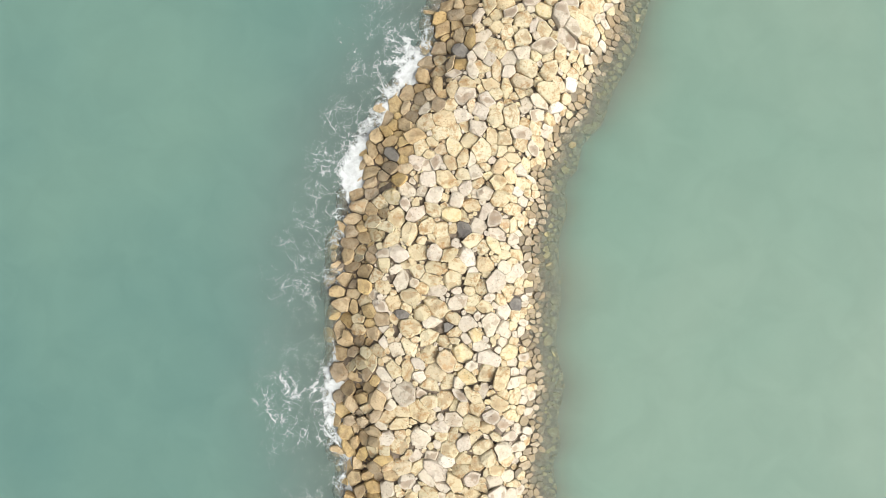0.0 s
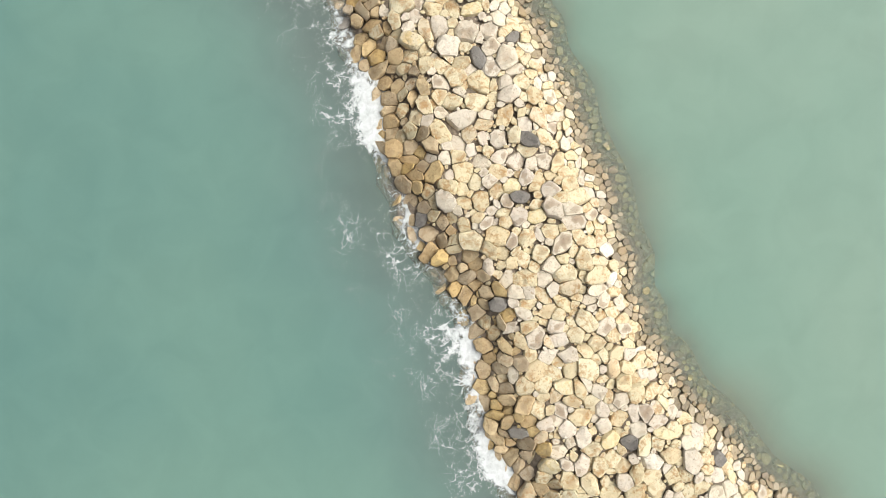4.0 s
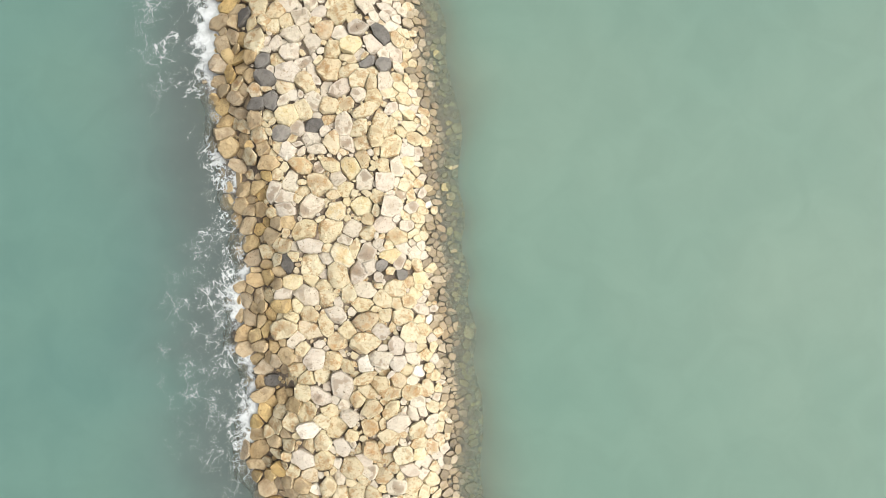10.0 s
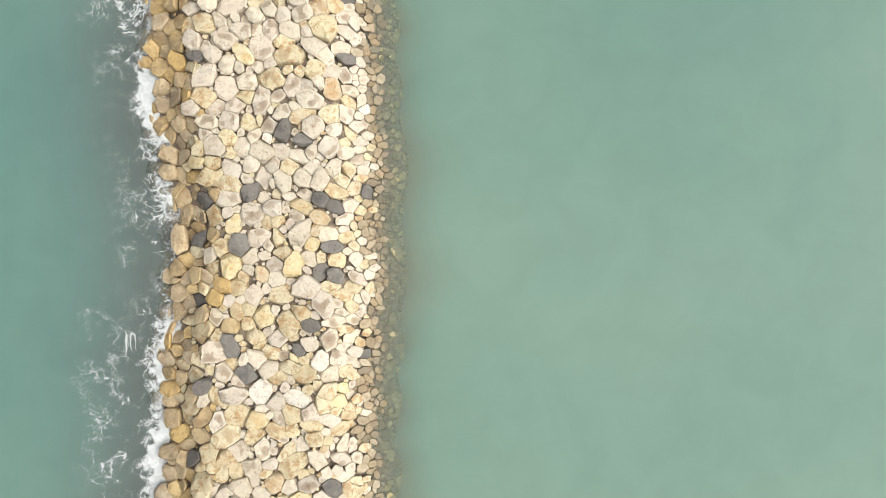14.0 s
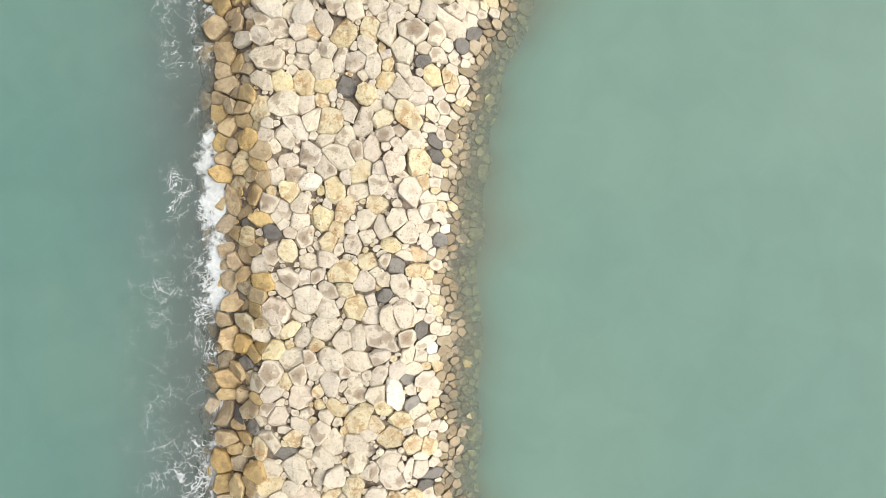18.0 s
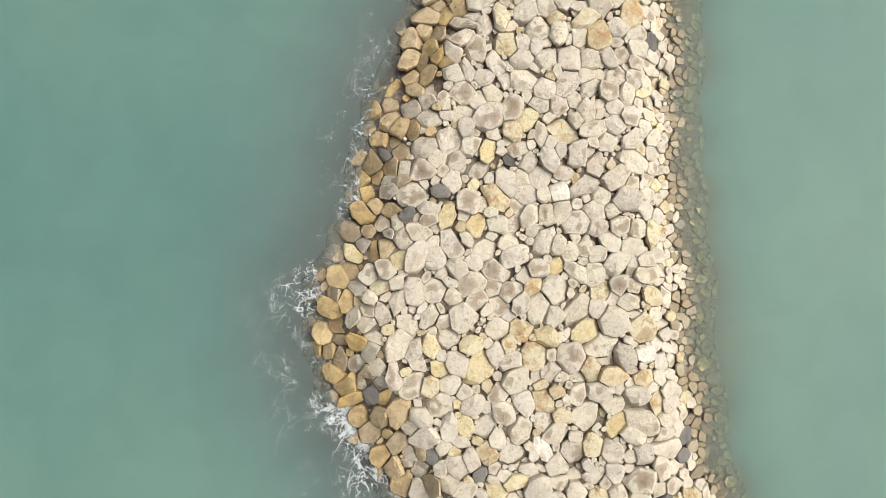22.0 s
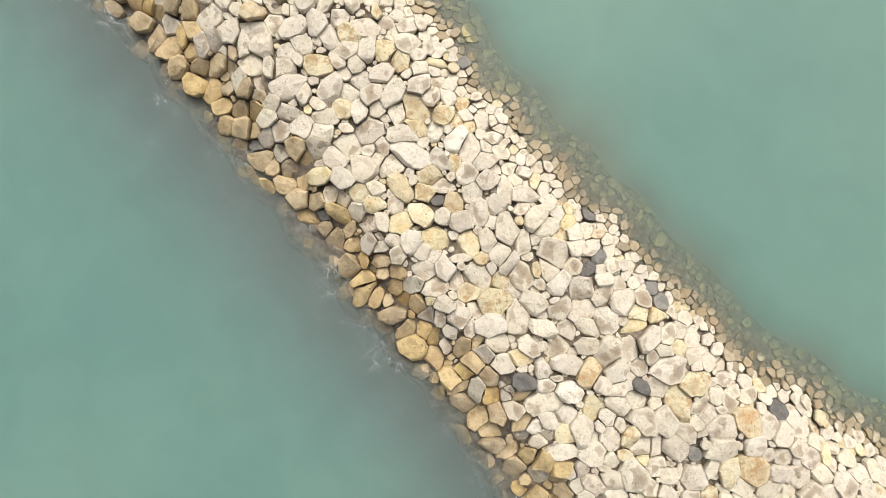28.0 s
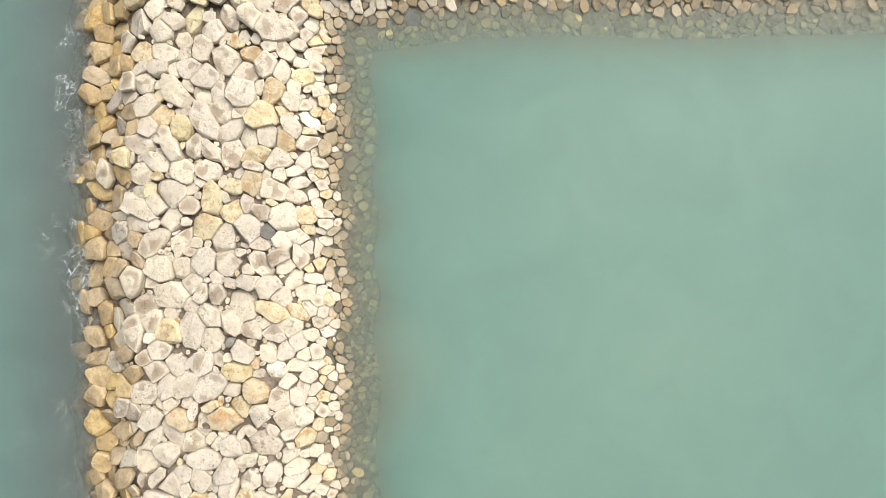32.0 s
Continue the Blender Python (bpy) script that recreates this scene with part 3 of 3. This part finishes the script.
part("surface", sheet("water_surface", 0.0), water_material(), water)

# ---- breakwater: rubble core and its boulders ----
breakwater = new("breakwater")
tagged(breakwater, "long curving rubble-mound breakwater of pale limestone boulders in the sea", "breakwater")
spur = new("breakwater_spur")
tagged(spur, "straight side arm of stacked limestone boulders joining the breakwater", "breakwater")
CORE = core_material()
S_CUTS = [0, 32, 56, 78, 99, 121, 143, 165, 187, 207, 400]      # stretches by length along the sea edge


def stretch_of(s):
    return int(np.searchsorted(S_CUTS, s, side="right")) - 1


cores = []
GROUPS = len(S_CUTS) - 1
ii, jj = np.meshgrid(np.arange(0, shape[0] - 1), np.arange(0, shape[1] - 1), indexing="ij")
ii, jj = ii.ravel(), jj.ravel()
keep = FIELD["h"][ii, jj] > -1.9
ii, jj = ii[keep], jj[keep]
owner = np.where(FIELD["spur"][ii, jj] > 0.5, GROUPS, [min(max(stretch_of(v), 0), GROUPS - 1) for v in FIELD["s"][ii, jj]])
uneven = rng.normal(0, 1, shape)
broad = np.array([[noise.fractal(Vector((x * 0.35, y * 0.35, 0)), 0.8, 2.0, 4) for y in gy] if np.any(FIELD["h"][n] > -1.5) else [0.0] * len(gy) for n, x in enumerate(gx)])
for gidx in range(GROUPS + 1):
    verts, faces, index = [], [], {}
    for i, j in zip(ii[owner == gidx], jj[owner == gidx]):
        quad = []
        for a, b in ((i, j), (i + 1, j), (i + 1, j + 1), (i, j + 1)):
            if (a, b) not in index:
                index[a, b] = len(verts)
                h = FIELD["h"][a, b]
                z = h - 0.31 + 0.06 * uneven[a, b] if h > 0.1 else h - 0.10 + 0.035 * uneven[a, b] + 0.13 * broad[a, b]
                verts.append((gx[a], gy[b], min(z, h - 0.03)))
            quad.append(index[a, b])
        faces.append(quad)
    me = bpy.data.meshes.new("rubble_core")
    me.from_pydata(verts, [], faces)
    cores.append(part("rubble_core", me, CORE, spur if gidx == GROUPS else breakwater, "dark fine rubble between the boulders"))

# ---- packing: discs of many sizes, the conspicuous boulders first ----
CELL = 1.0
grid, stones = {}, []      # a stone: x, y, r, kind


def reach(o, nx, ny):
    """Half the extent of a stone's ellipse along a direction, and the ellipse's normal there."""
    c, n = math.cos(o[4]), math.sin(o[4])
    u, v = (nx * c + ny * n) * o[2] * o[5], (-nx * n + ny * c) * o[2] / o[5]
    e = math.hypot(u, v)
    # radius of the ellipse itself along (nx, ny), between support and chord
    p, q = (nx * c + ny * n) / (o[2] * o[5]), (-nx * n + ny * c) / (o[2] / o[5])
    w = 1 / math.hypot(p, q)
    gx_, gy_ = p / (o[2] * o[5]), q / (o[2] / o[5])
    m = math.hypot(gx_, gy_)
    return 0.5 * (e + w), (gx_ * c - gy_ * n) / m, (gx_ * n + gy_ * c) / m


def fits(x, y, r, turn, wide, tight):
    i, j = int(x // CELL), int(y // CELL)
    me_ = (x, y, r, None, turn, wide)
    for a in range(i - 2, i + 3):
        for b in range(j - 2, j + 3):
            for k in grid.get((a, b), ()):
                o = stones[k]
                dx, dy = o[0] - x, o[1] - y
                d = math.hypot(dx, dy)
                if d < 1e-4:
                    return False
                if d > 1.5 * (r + o[2]):
                    continue
                if d < tight * (reach(o, dx / d, dy / d)[0] + reach(me_, dx / d, dy / d)[0]):
                    return False
    return True


def put(x, y, r, kind=None, turn=0.0, wide=1.0):
    grid.setdefault((int(x // CELL), int(y // CELL)), []).append(len(stones))
    stones.append((x, y, r, kind, turn, wide))


def any_turn(x, y):
    """Most stones lie across the mound, some anyhow."""
    across = math.atan2(float(field("hy", x, y)), float(field("hx", x, y)))
    return across + rng.normal(0, 0.6) if rng.random() < 0.4 else rng.uniform(0, math.pi)


for listed, kind in ((DARK_1 + DARK_2 + DARK_3 + DARK_4, "dark"), (YELLOW_1 + YELLOW_2, "lemon"), (OCHRE_1, "ochre"), (WHITE_1, "white")):
    for x, y, r in listed:
        t, w = any_turn(x, y), rng.uniform(1.04, 1.36)
        r = min(r, 0.5 + 0.45 * (r - 0.5)) if r > 0.5 else r
        if fits(x, y, r, t, w, 0.7):
            put(x, y, r * 0.95, kind, t, w)


def fill(count, lo, hi, tight, zone):
    """Throws count discs with radii from lo to hi, the larger first, where zone allows."""
    ok = np.argwhere(zone(FIELD["h"], FIELD["ds"], FIELD["dh"]) & (FIELD["h"] > -2.6))
    c = ok[rng.integers(0, len(ok), count)] * STEP + rng.uniform(-0.5, 0.5, (count, 2)) * STEP + (X0, Y0)
    h, ds, dh = field("h", c[:, 0], c[:, 1]), field("ds", c[:, 0], c[:, 1]), field("dh", c[:, 0], c[:, 1])
    ok = zone(h, ds, dh)
    c = c[ok]
    r = hi - (hi - lo) * np.linspace(0, 1, len(c)) ** 0.8
    s = field("s", c[:, 0], c[:, 1])
    r = r * (0.91 + 0.09 / (1 + np.exp(-(s - 118) / 12)))      # the far half is built of larger stones, but for its end
    r = r * (1 - 0.13 / (1 + np.exp(-(s - 178) / 7)))
    for (x, y), q in zip(c, r):
        t, w = any_turn(x, y), 1 + abs(rng.normal(0.14, 0.15))
        if fits(x, y, q, t, w, tight):
            put(x, y, q, None, t, w)


crest = lambda h, ds, dh: (ds > 2.5) & (dh > 2.1)
slope = lambda h, ds, dh: (ds > 0.15) & (ds <= 2.8) & (dh > 1.0)
lee = lambda h, ds, dh: (dh > 0.35) & (dh <= 2.4) & (ds > 1.5)
toe = lambda h, ds, dh: (dh > -0.5) & (dh <= 0.6) & (ds > 1.5)
sunk_lee = lambda h, ds, dh: (dh > -3.2) & (dh <= -0.5) & (ds > 1.5)
sunk_sea = lambda h, ds, dh: (ds > -4.5) & (ds <= -0.7) & (dh > 1.5)
fill(950, 0.58, 0.76, 0.86, crest)
fill(3000, 0.44, 0.58, 0.80, lambda h, ds, dh: (ds > 0.15) & (ds <= 0.75) & (dh > 1.0))
fill(23000, 0.34, 0.55, 0.84, crest)
fill(14840, 0.32, 0.50, 0.77, slope)
fill(9000, 0.24, 0.42, 0.84, lambda h, ds, dh: lee(h, ds, dh) & (dh > 1.2))
fill(12000, 0.16, 0.30, 0.84, lambda h, ds, dh: lee(h, ds, dh) & (dh <= 1.3))
fill(27000, 0.18, 0.34, 0.88, crest)
fill(9540, 0.18, 0.34, 0.90, slope)
fill(36040, 0.07, 0.18, 0.94, lambda h, ds, dh: (ds > 1.0) & (dh > 1.2))
fill(27560, 0.10, 0.26, 0.84, toe)
fill(900, 0.24, 0.36, 0.95, sunk_lee)
fill(15000, 0.10, 0.22, 0.92, sunk_lee)
fill(1700, 0.30, 0.50, 0.92, lambda h, ds, dh: (ds > -0.8) & (ds <= 0.1) & (dh > 1.5))
fill(530, 0.25, 0.55, 1.15, sunk_sea)

S = np.array([o[:3] for o in stones])
H, DS, DH = field("h", S[:, 0], S[:, 1]), field("ds", S[:, 0], S[:, 1]), field("dh", S[:, 0], S[:, 1])
HX, HY = field("hx", S[:, 0], S[:, 1]), field("hy", S[:, 0], S[:, 1])
ALONG, SPURRED = field("s", S[:, 0], S[:, 1]), field("spur", S[:, 0], S[:, 1]) > 0.5


ROUGH = np.where((DS < 2.6) & (DS > -0.6), 1.0, 0.0)      # the sea face is a loose jumble
LIFT = np.clip(rng.normal(0, 0.11, len(S)), -0.2, 0.24) * (1 + 0.7 * ROUGH) * np.where(H > 0.2, 1.0, 0.35) - np.where(S[:, 2] < 0.18, 0.05, 0.0)


def clip(poly, nx, ny, c):
    """The part of a convex polygon where nx*x + ny*y <= c."""
    out = []
    for k in range(len(poly)):
        a, b = poly[k - 1], poly[k]
        da, db = nx * a[0] + ny * a[1] - c, nx * b[0] + ny * b[1] - c
        if (da <= 0) != (db <= 0):
            t = da / (da - db)
            out.append((a[0] + t * (b[0] - a[0]), a[1] + t * (b[1] - a[1])))
        if db <= 0:
            out.append(b)
    return out


def outline(k):
    """The room of stone k among its neighbours, its corners cut, seen from its middle."""
    x, y, r = S[k]
    turn, wide = stones[k][4], stones[k][5]
    sides = 11 if stones[k][3] == "dark" else 8 if r > 0.3 else 6
    poly = []
    zone = "free" if stones[k][3] is None else "listed"
    if DH[k] < 0.3 or DS[k] < 1.6:
        zone = "edge"
    big = {"free": rng.uniform(1.3, 1.75), "listed": rng.uniform(1.15, 1.3), "edge": rng.uniform(1.15, 1.6)}[zone]
    for a in range(sides):
        t = 2 * math.pi * (a + 0.5 + rng.uniform(-0.3, 0.3)) / sides
        u, v = big * r * wide * math.cos(t), big * r / wide * math.sin(t)
        poly.append((u * math.cos(turn) - v * math.sin(turn), u * math.sin(turn) + v * math.cos(turn)))
    i, j = int(x // CELL), int(y // CELL)
    gap = rng.uniform(-0.022, 0.018) + 0.02 * ROUGH[k]
    for a in range(i - 3, i + 4):
        for b in range(j - 3, j + 4):
            for q in grid.get((a, b), ()):
                if q == k:
                    continue
                dx, dy = S[q, 0] - x, S[q, 1] - y
                d = math.hypot(dx, dy)
                if d > 2.1 * (r + S[q, 2]):
                    continue
                ra, ax, ay = reach(stones[k], dx / d, dy / d)
                rb, bx, by = reach(stones[q], dx / d, dy / d)
                nx, ny = ax + bx + 0.8 * dx / d, ay + by + 0.8 * dy / d
                m = math.hypot(nx, ny)
                nx, ny = nx / m, ny / m
                t = ra / (ra + rb)
                cut = t * (dx * nx + dy * ny) - gap + (0.02 + 0.09 * min(r, S[q, 2]) if LIFT[k] > LIFT[q] + 0.04 else 0.0)
                poly = clip(poly, nx, ny, max(cut, 0.2 * r))
                if len(poly) < 3:
                    return None
    # merge close corners, then cut every corner
    tidy = [p for n, p in enumerate(poly) if math.dist(p, poly[n - 1]) > 0.16 * r]
    if len(tidy) < 3:
        return None
    out = []
    m = len(tidy)
    cuts = [rng.uniform(0.04, 0.13) for _ in range(m)]
    for n in range(m):
        p, q, w = tidy[n], tidy[(n + 1) % m], tidy[(n + 2) % m]
        ex, ey = q[0] - p[0], q[1] - p[1]
        c, d = cuts[n], cuts[(n + 1) % m]
        out.append((p[0] + c * ex, p[1] + c * ey))
        if math.hypot(ex, ey) > 0.6 * r and r > 0.24:
            dent = rng.uniform(-0.05, 0.05)
            t = rng.uniform(0.35, 0.65)
            out.append((p[0] + t * ex - dent * ey, p[1] + t * ey + dent * ex))
        a = (q[0] - c * ex, q[1] - c * ey)
        b = (q[0] + d * (w[0] - q[0]), q[1] + d * (w[1] - q[1]))
        out.append(a)
        if r > 0.28:      # the corner itself, rounded
            out.append((0.3 * (a[0] + b[0]) + 0.4 * q[0], 0.3 * (a[1] + b[1]) + 0.4 * q[1]))
    return out


def boulder(k, kind):
    """Vertices and faces of one stone round its own middle."""
    o = outline(k)
    if o is None:
        return None
    r = S[k, 2]
    o = np.array(o)
    n = len(o)
    small = r < 0.3
    hh = r * rng.uniform(0.8, 1.05)
    rise = rng.uniform(0.85, 1.2) if kind in ("pale", "warm", "white", "lemon") else rng.uniform(1.05, 1.5)
    rings = [(-0.9, 0.86), (0.0, 1.0), (0.30 * rise, 0.985), (0.42 * rise, 0.925), (0.46 * rise, 0.70)]
    if small:
        rings = [(-0.7, 0.85), (0.1, 1.0), (0.44 * rise, 0.86)]
    mid = o.mean(0)
    loose = 0.085 + 0.18 * ROUGH[k]
    tx, ty = HX[k] * 0.8 + rng.normal(0, loose), HY[k] * 0.8 + rng.normal(0, loose)
    turn = np.arctan2(*(o - mid).T)
    wob = 1 + rng.normal(0, 0.015, n)
    sway = 0.045 * r * np.sin(2 * turn + rng.uniform(0, 6.3)) + 0.03 * r * np.sin(3 * turn + rng.uniform(0, 6.3))
    pts = []
    for z, sc in rings:
        ring = mid + (o - mid) * (sc * wob * (1 + rng.normal(0, 0.008, n)))[:, None]
        zz = z * hh + sway * sc + rng.normal(0, 0.012 * r, n)
        pts += [(a, b, c + tx * a + ty * b) for (a, b), c in zip(ring, zz)]
    top = rings[-1][0] + 0.012
    pts.append((mid[0], mid[1], top * hh + tx * mid[0] + ty * mid[1]))
    pts = np.array(pts)
    # broken off flanks
    if not small:
        for _ in range(rng.integers(1, 4)):
            a, e = rng.uniform(0, 2 * math.pi), rng.uniform(0.3, 1.0)
            nv = np.array([math.cos(a) * math.cos(e), math.sin(a) * math.cos(e), math.sin(e)])
            over = pts @ nv
            lim = np.quantile(over, rng.uniform(0.80, 0.95))
            pts -= np.outer(np.maximum(over - lim, 0) * 0.95, nv)
    faces = []
    for g in range(len(rings) - 1):
        for a in range(n):
            b = (a + 1) % n
            faces.append((g * n + a, g * n + b, g * n + n + b, g * n + n + a))
    base = (len(rings) - 1) * n
    # rim paleness by ring: top edges most, their highlight put into the colour
    pale_rim = np.repeat([0.3, 0.8, 1.0] if small else [0.0, 0.3, 0.9, 1.0, 0.25], n).tolist() + [0.0]
    faces += [(base + a, base + (a + 1) % n, base + n) for a in range(n)]
    return pts, faces, pale_rim


def kind_of(k):
    given = stones[k][3]
    if given:
        return given
    ds, dh, h = DS[k], DH[k], H[k]
    if ds < -0.8:
        return "reef"
    if dh < -0.75:
        return "sunk"
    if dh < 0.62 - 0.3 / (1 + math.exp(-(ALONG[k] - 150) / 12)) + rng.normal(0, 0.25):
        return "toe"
    if ds < 2.7 - 0.6 / (1 + math.exp(-(ALONG[k] - 178) / 8)) + rng.normal(0, 0.4):
        return "tan" if ds < 0.9 or rng.random() < 0.82 - 0.14 * (ds > 1.6) else "warm" if ALONG[k] < 150 else "pale"
    q = rng.random()
    warm = 0.12 + 0.50 / (1 + math.exp((ALONG[k] - 118) / 9))
    if q > 0.06 and rng.random() < warm:
        return "warm"
    return "lemon" if q < 0.02 else "ochre" if q < 0.03 else "white" if q < 0.036 else "pale"


NAMES = {"warm": "golden_boulder", "pale": "limestone_boulder", "tan": "splash_zone_boulder", "toe": "toe_stone", "sunk": "sunken_stone", "reef": "reef_stone", "dark": "dark_boulder",
         "lemon": "yellow_boulder", "ochre": "rusty_boulder", "white": "white_boulder"}
LABELS = {"dark": "dark grey basalt boulder among pale limestone boulders", "lemon": "pale yellow limestone boulder wedged among cream boulders",
          "ochre": "rust-stained limestone boulder on the breakwater", "white": "clean white boulder among cream limestone boulders"}
joined, counts = {}, {}
order = sorted(range(len(stones)), key=lambda k: -S[k, 2])
for k in order:
    kind = kind_of(k)
    made = boulder(k, kind)
    if made is None:
        continue
    pts, faces, pale_rim = made
    g = GROUPS if SPURRED[k] else min(max(stretch_of(ALONG[k]), 0), GROUPS - 1)
    r = S[k, 2]
    sink = 0.6 * r if kind == "reef" else 0.30 * r if H[k] > 0 else 0.4 * r
    if DS[k] < 0.12:
        sink += 0.14
    place = np.array([S[k, 0], S[k, 1], H[k] - sink + LIFT[k]])
    n = counts.get((g, kind), 0)
    single = kind in ("dark", "lemon", "ochre", "white") or (kind in ("pale", "warm", "tan") and r > 0.2 and n < 300) or (kind == "toe" and r > 0.19 and n < 120)
    if single:
        counts[g, kind] = n + 1
        me = bpy.data.meshes.new(NAMES[kind])
        me.from_pydata(pts.tolist(), [], faces)
        me.attributes.new("pale_rim", "FLOAT", "POINT").data.foreach_set("value", pale_rim)
        me.shade_smooth()
        me.set_sharp_from_angle(angle=radians(32))
        loose = kind in LABELS
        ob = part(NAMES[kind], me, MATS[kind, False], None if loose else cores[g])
        ob.location = place
        if loose:
            size = "large" if r > 0.62 else "small" if r < 0.3 else "middle-sized"
            tagged(ob, size + " " + LABELS[kind], "boulder", NAMES[kind].replace("_", " ") + "s on the breakwater")
    else:
        vs, fs, ws = joined.setdefault((g, kind), ([], [], []))
        ws.extend(pale_rim)
        off = len(vs)
        vs.extend((pts + place).tolist())
        fs.extend([tuple(v + off for v in f) for f in faces])
REST = {"warm": "golden_rubble", "pale": "filler_rubble", "tan": "slope_rubble", "toe": "toe_rubble", "sunk": "sunken_rubble", "reef": "reef_rubble"}
for (g, kind), (vs, fs, ws) in joined.items():
    me = bpy.data.meshes.new(REST[kind])
    me.from_pydata(vs, [], fs)
    me.attributes.new("pale_rim", "FLOAT", "POINT").data.foreach_set("value", ws)
    me.shade_smooth()
    me.set_sharp_from_angle(angle=radians(32))
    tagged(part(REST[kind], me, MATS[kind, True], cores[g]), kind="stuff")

# ---- foam along the seaward edge ----
def foam_strip():
    line = sea_line
    d = np.gradient(line, axis=0)
    d /= np.hypot(d[:, 0], d[:, 1])[:, None]
    out = np.stack([-d[:, 1], d[:, 0]], 1)
    offs = np.arange(-1.5, 7.1, 0.5)
    ln = np.concatenate([[0], np.cumsum(np.hypot(*np.diff(line, axis=0).T))])
    vs, amount, fs = [], [], []
    for i, p in enumerate(line):
        s = ln[i]
        rough_sea = 0.27 + 0.88 / (1 + math.exp((s - 162) / 8))
        wave = 0.78 + 0.28 * math.sin(s * 0.31 + 1.0) + 0.2 * math.sin(s * 0.83)
        reach_out = 4.0 * (0.55 + 0.45 * rough_sea) * (0.8 + 0.3 * math.sin(s * 0.23 + 2))
        for o in offs:
            q = p + out[i] * o
            vs.append((q[0], q[1], 0.05))
            near = max(0.0, 1 - max(o, 0) / (reach_out + 1.9)) + 0.55 * math.exp(-(o / 1.0) ** 2)
            amount.append(rough_sea * wave * near)
    m = len(offs)
    for i in range(len(line) - 1):
        for j in range(m - 1):
            fs.append((i * m + j, i * m + m + j, i * m + m + j + 1, i * m + j + 1))
    me = bpy.data.meshes.new("foam")
    me.from_pydata(vs, [], fs)
    me.attributes.new("surf", "FLOAT", "POINT").data.foreach_set("value", np.array(amount, np.float32))
    me.materials.append(foam_material())
    return tagged(new("foam", me), "lacy white foam of breaking waves along the stones", "foam", kind="stuff")


foam_strip()
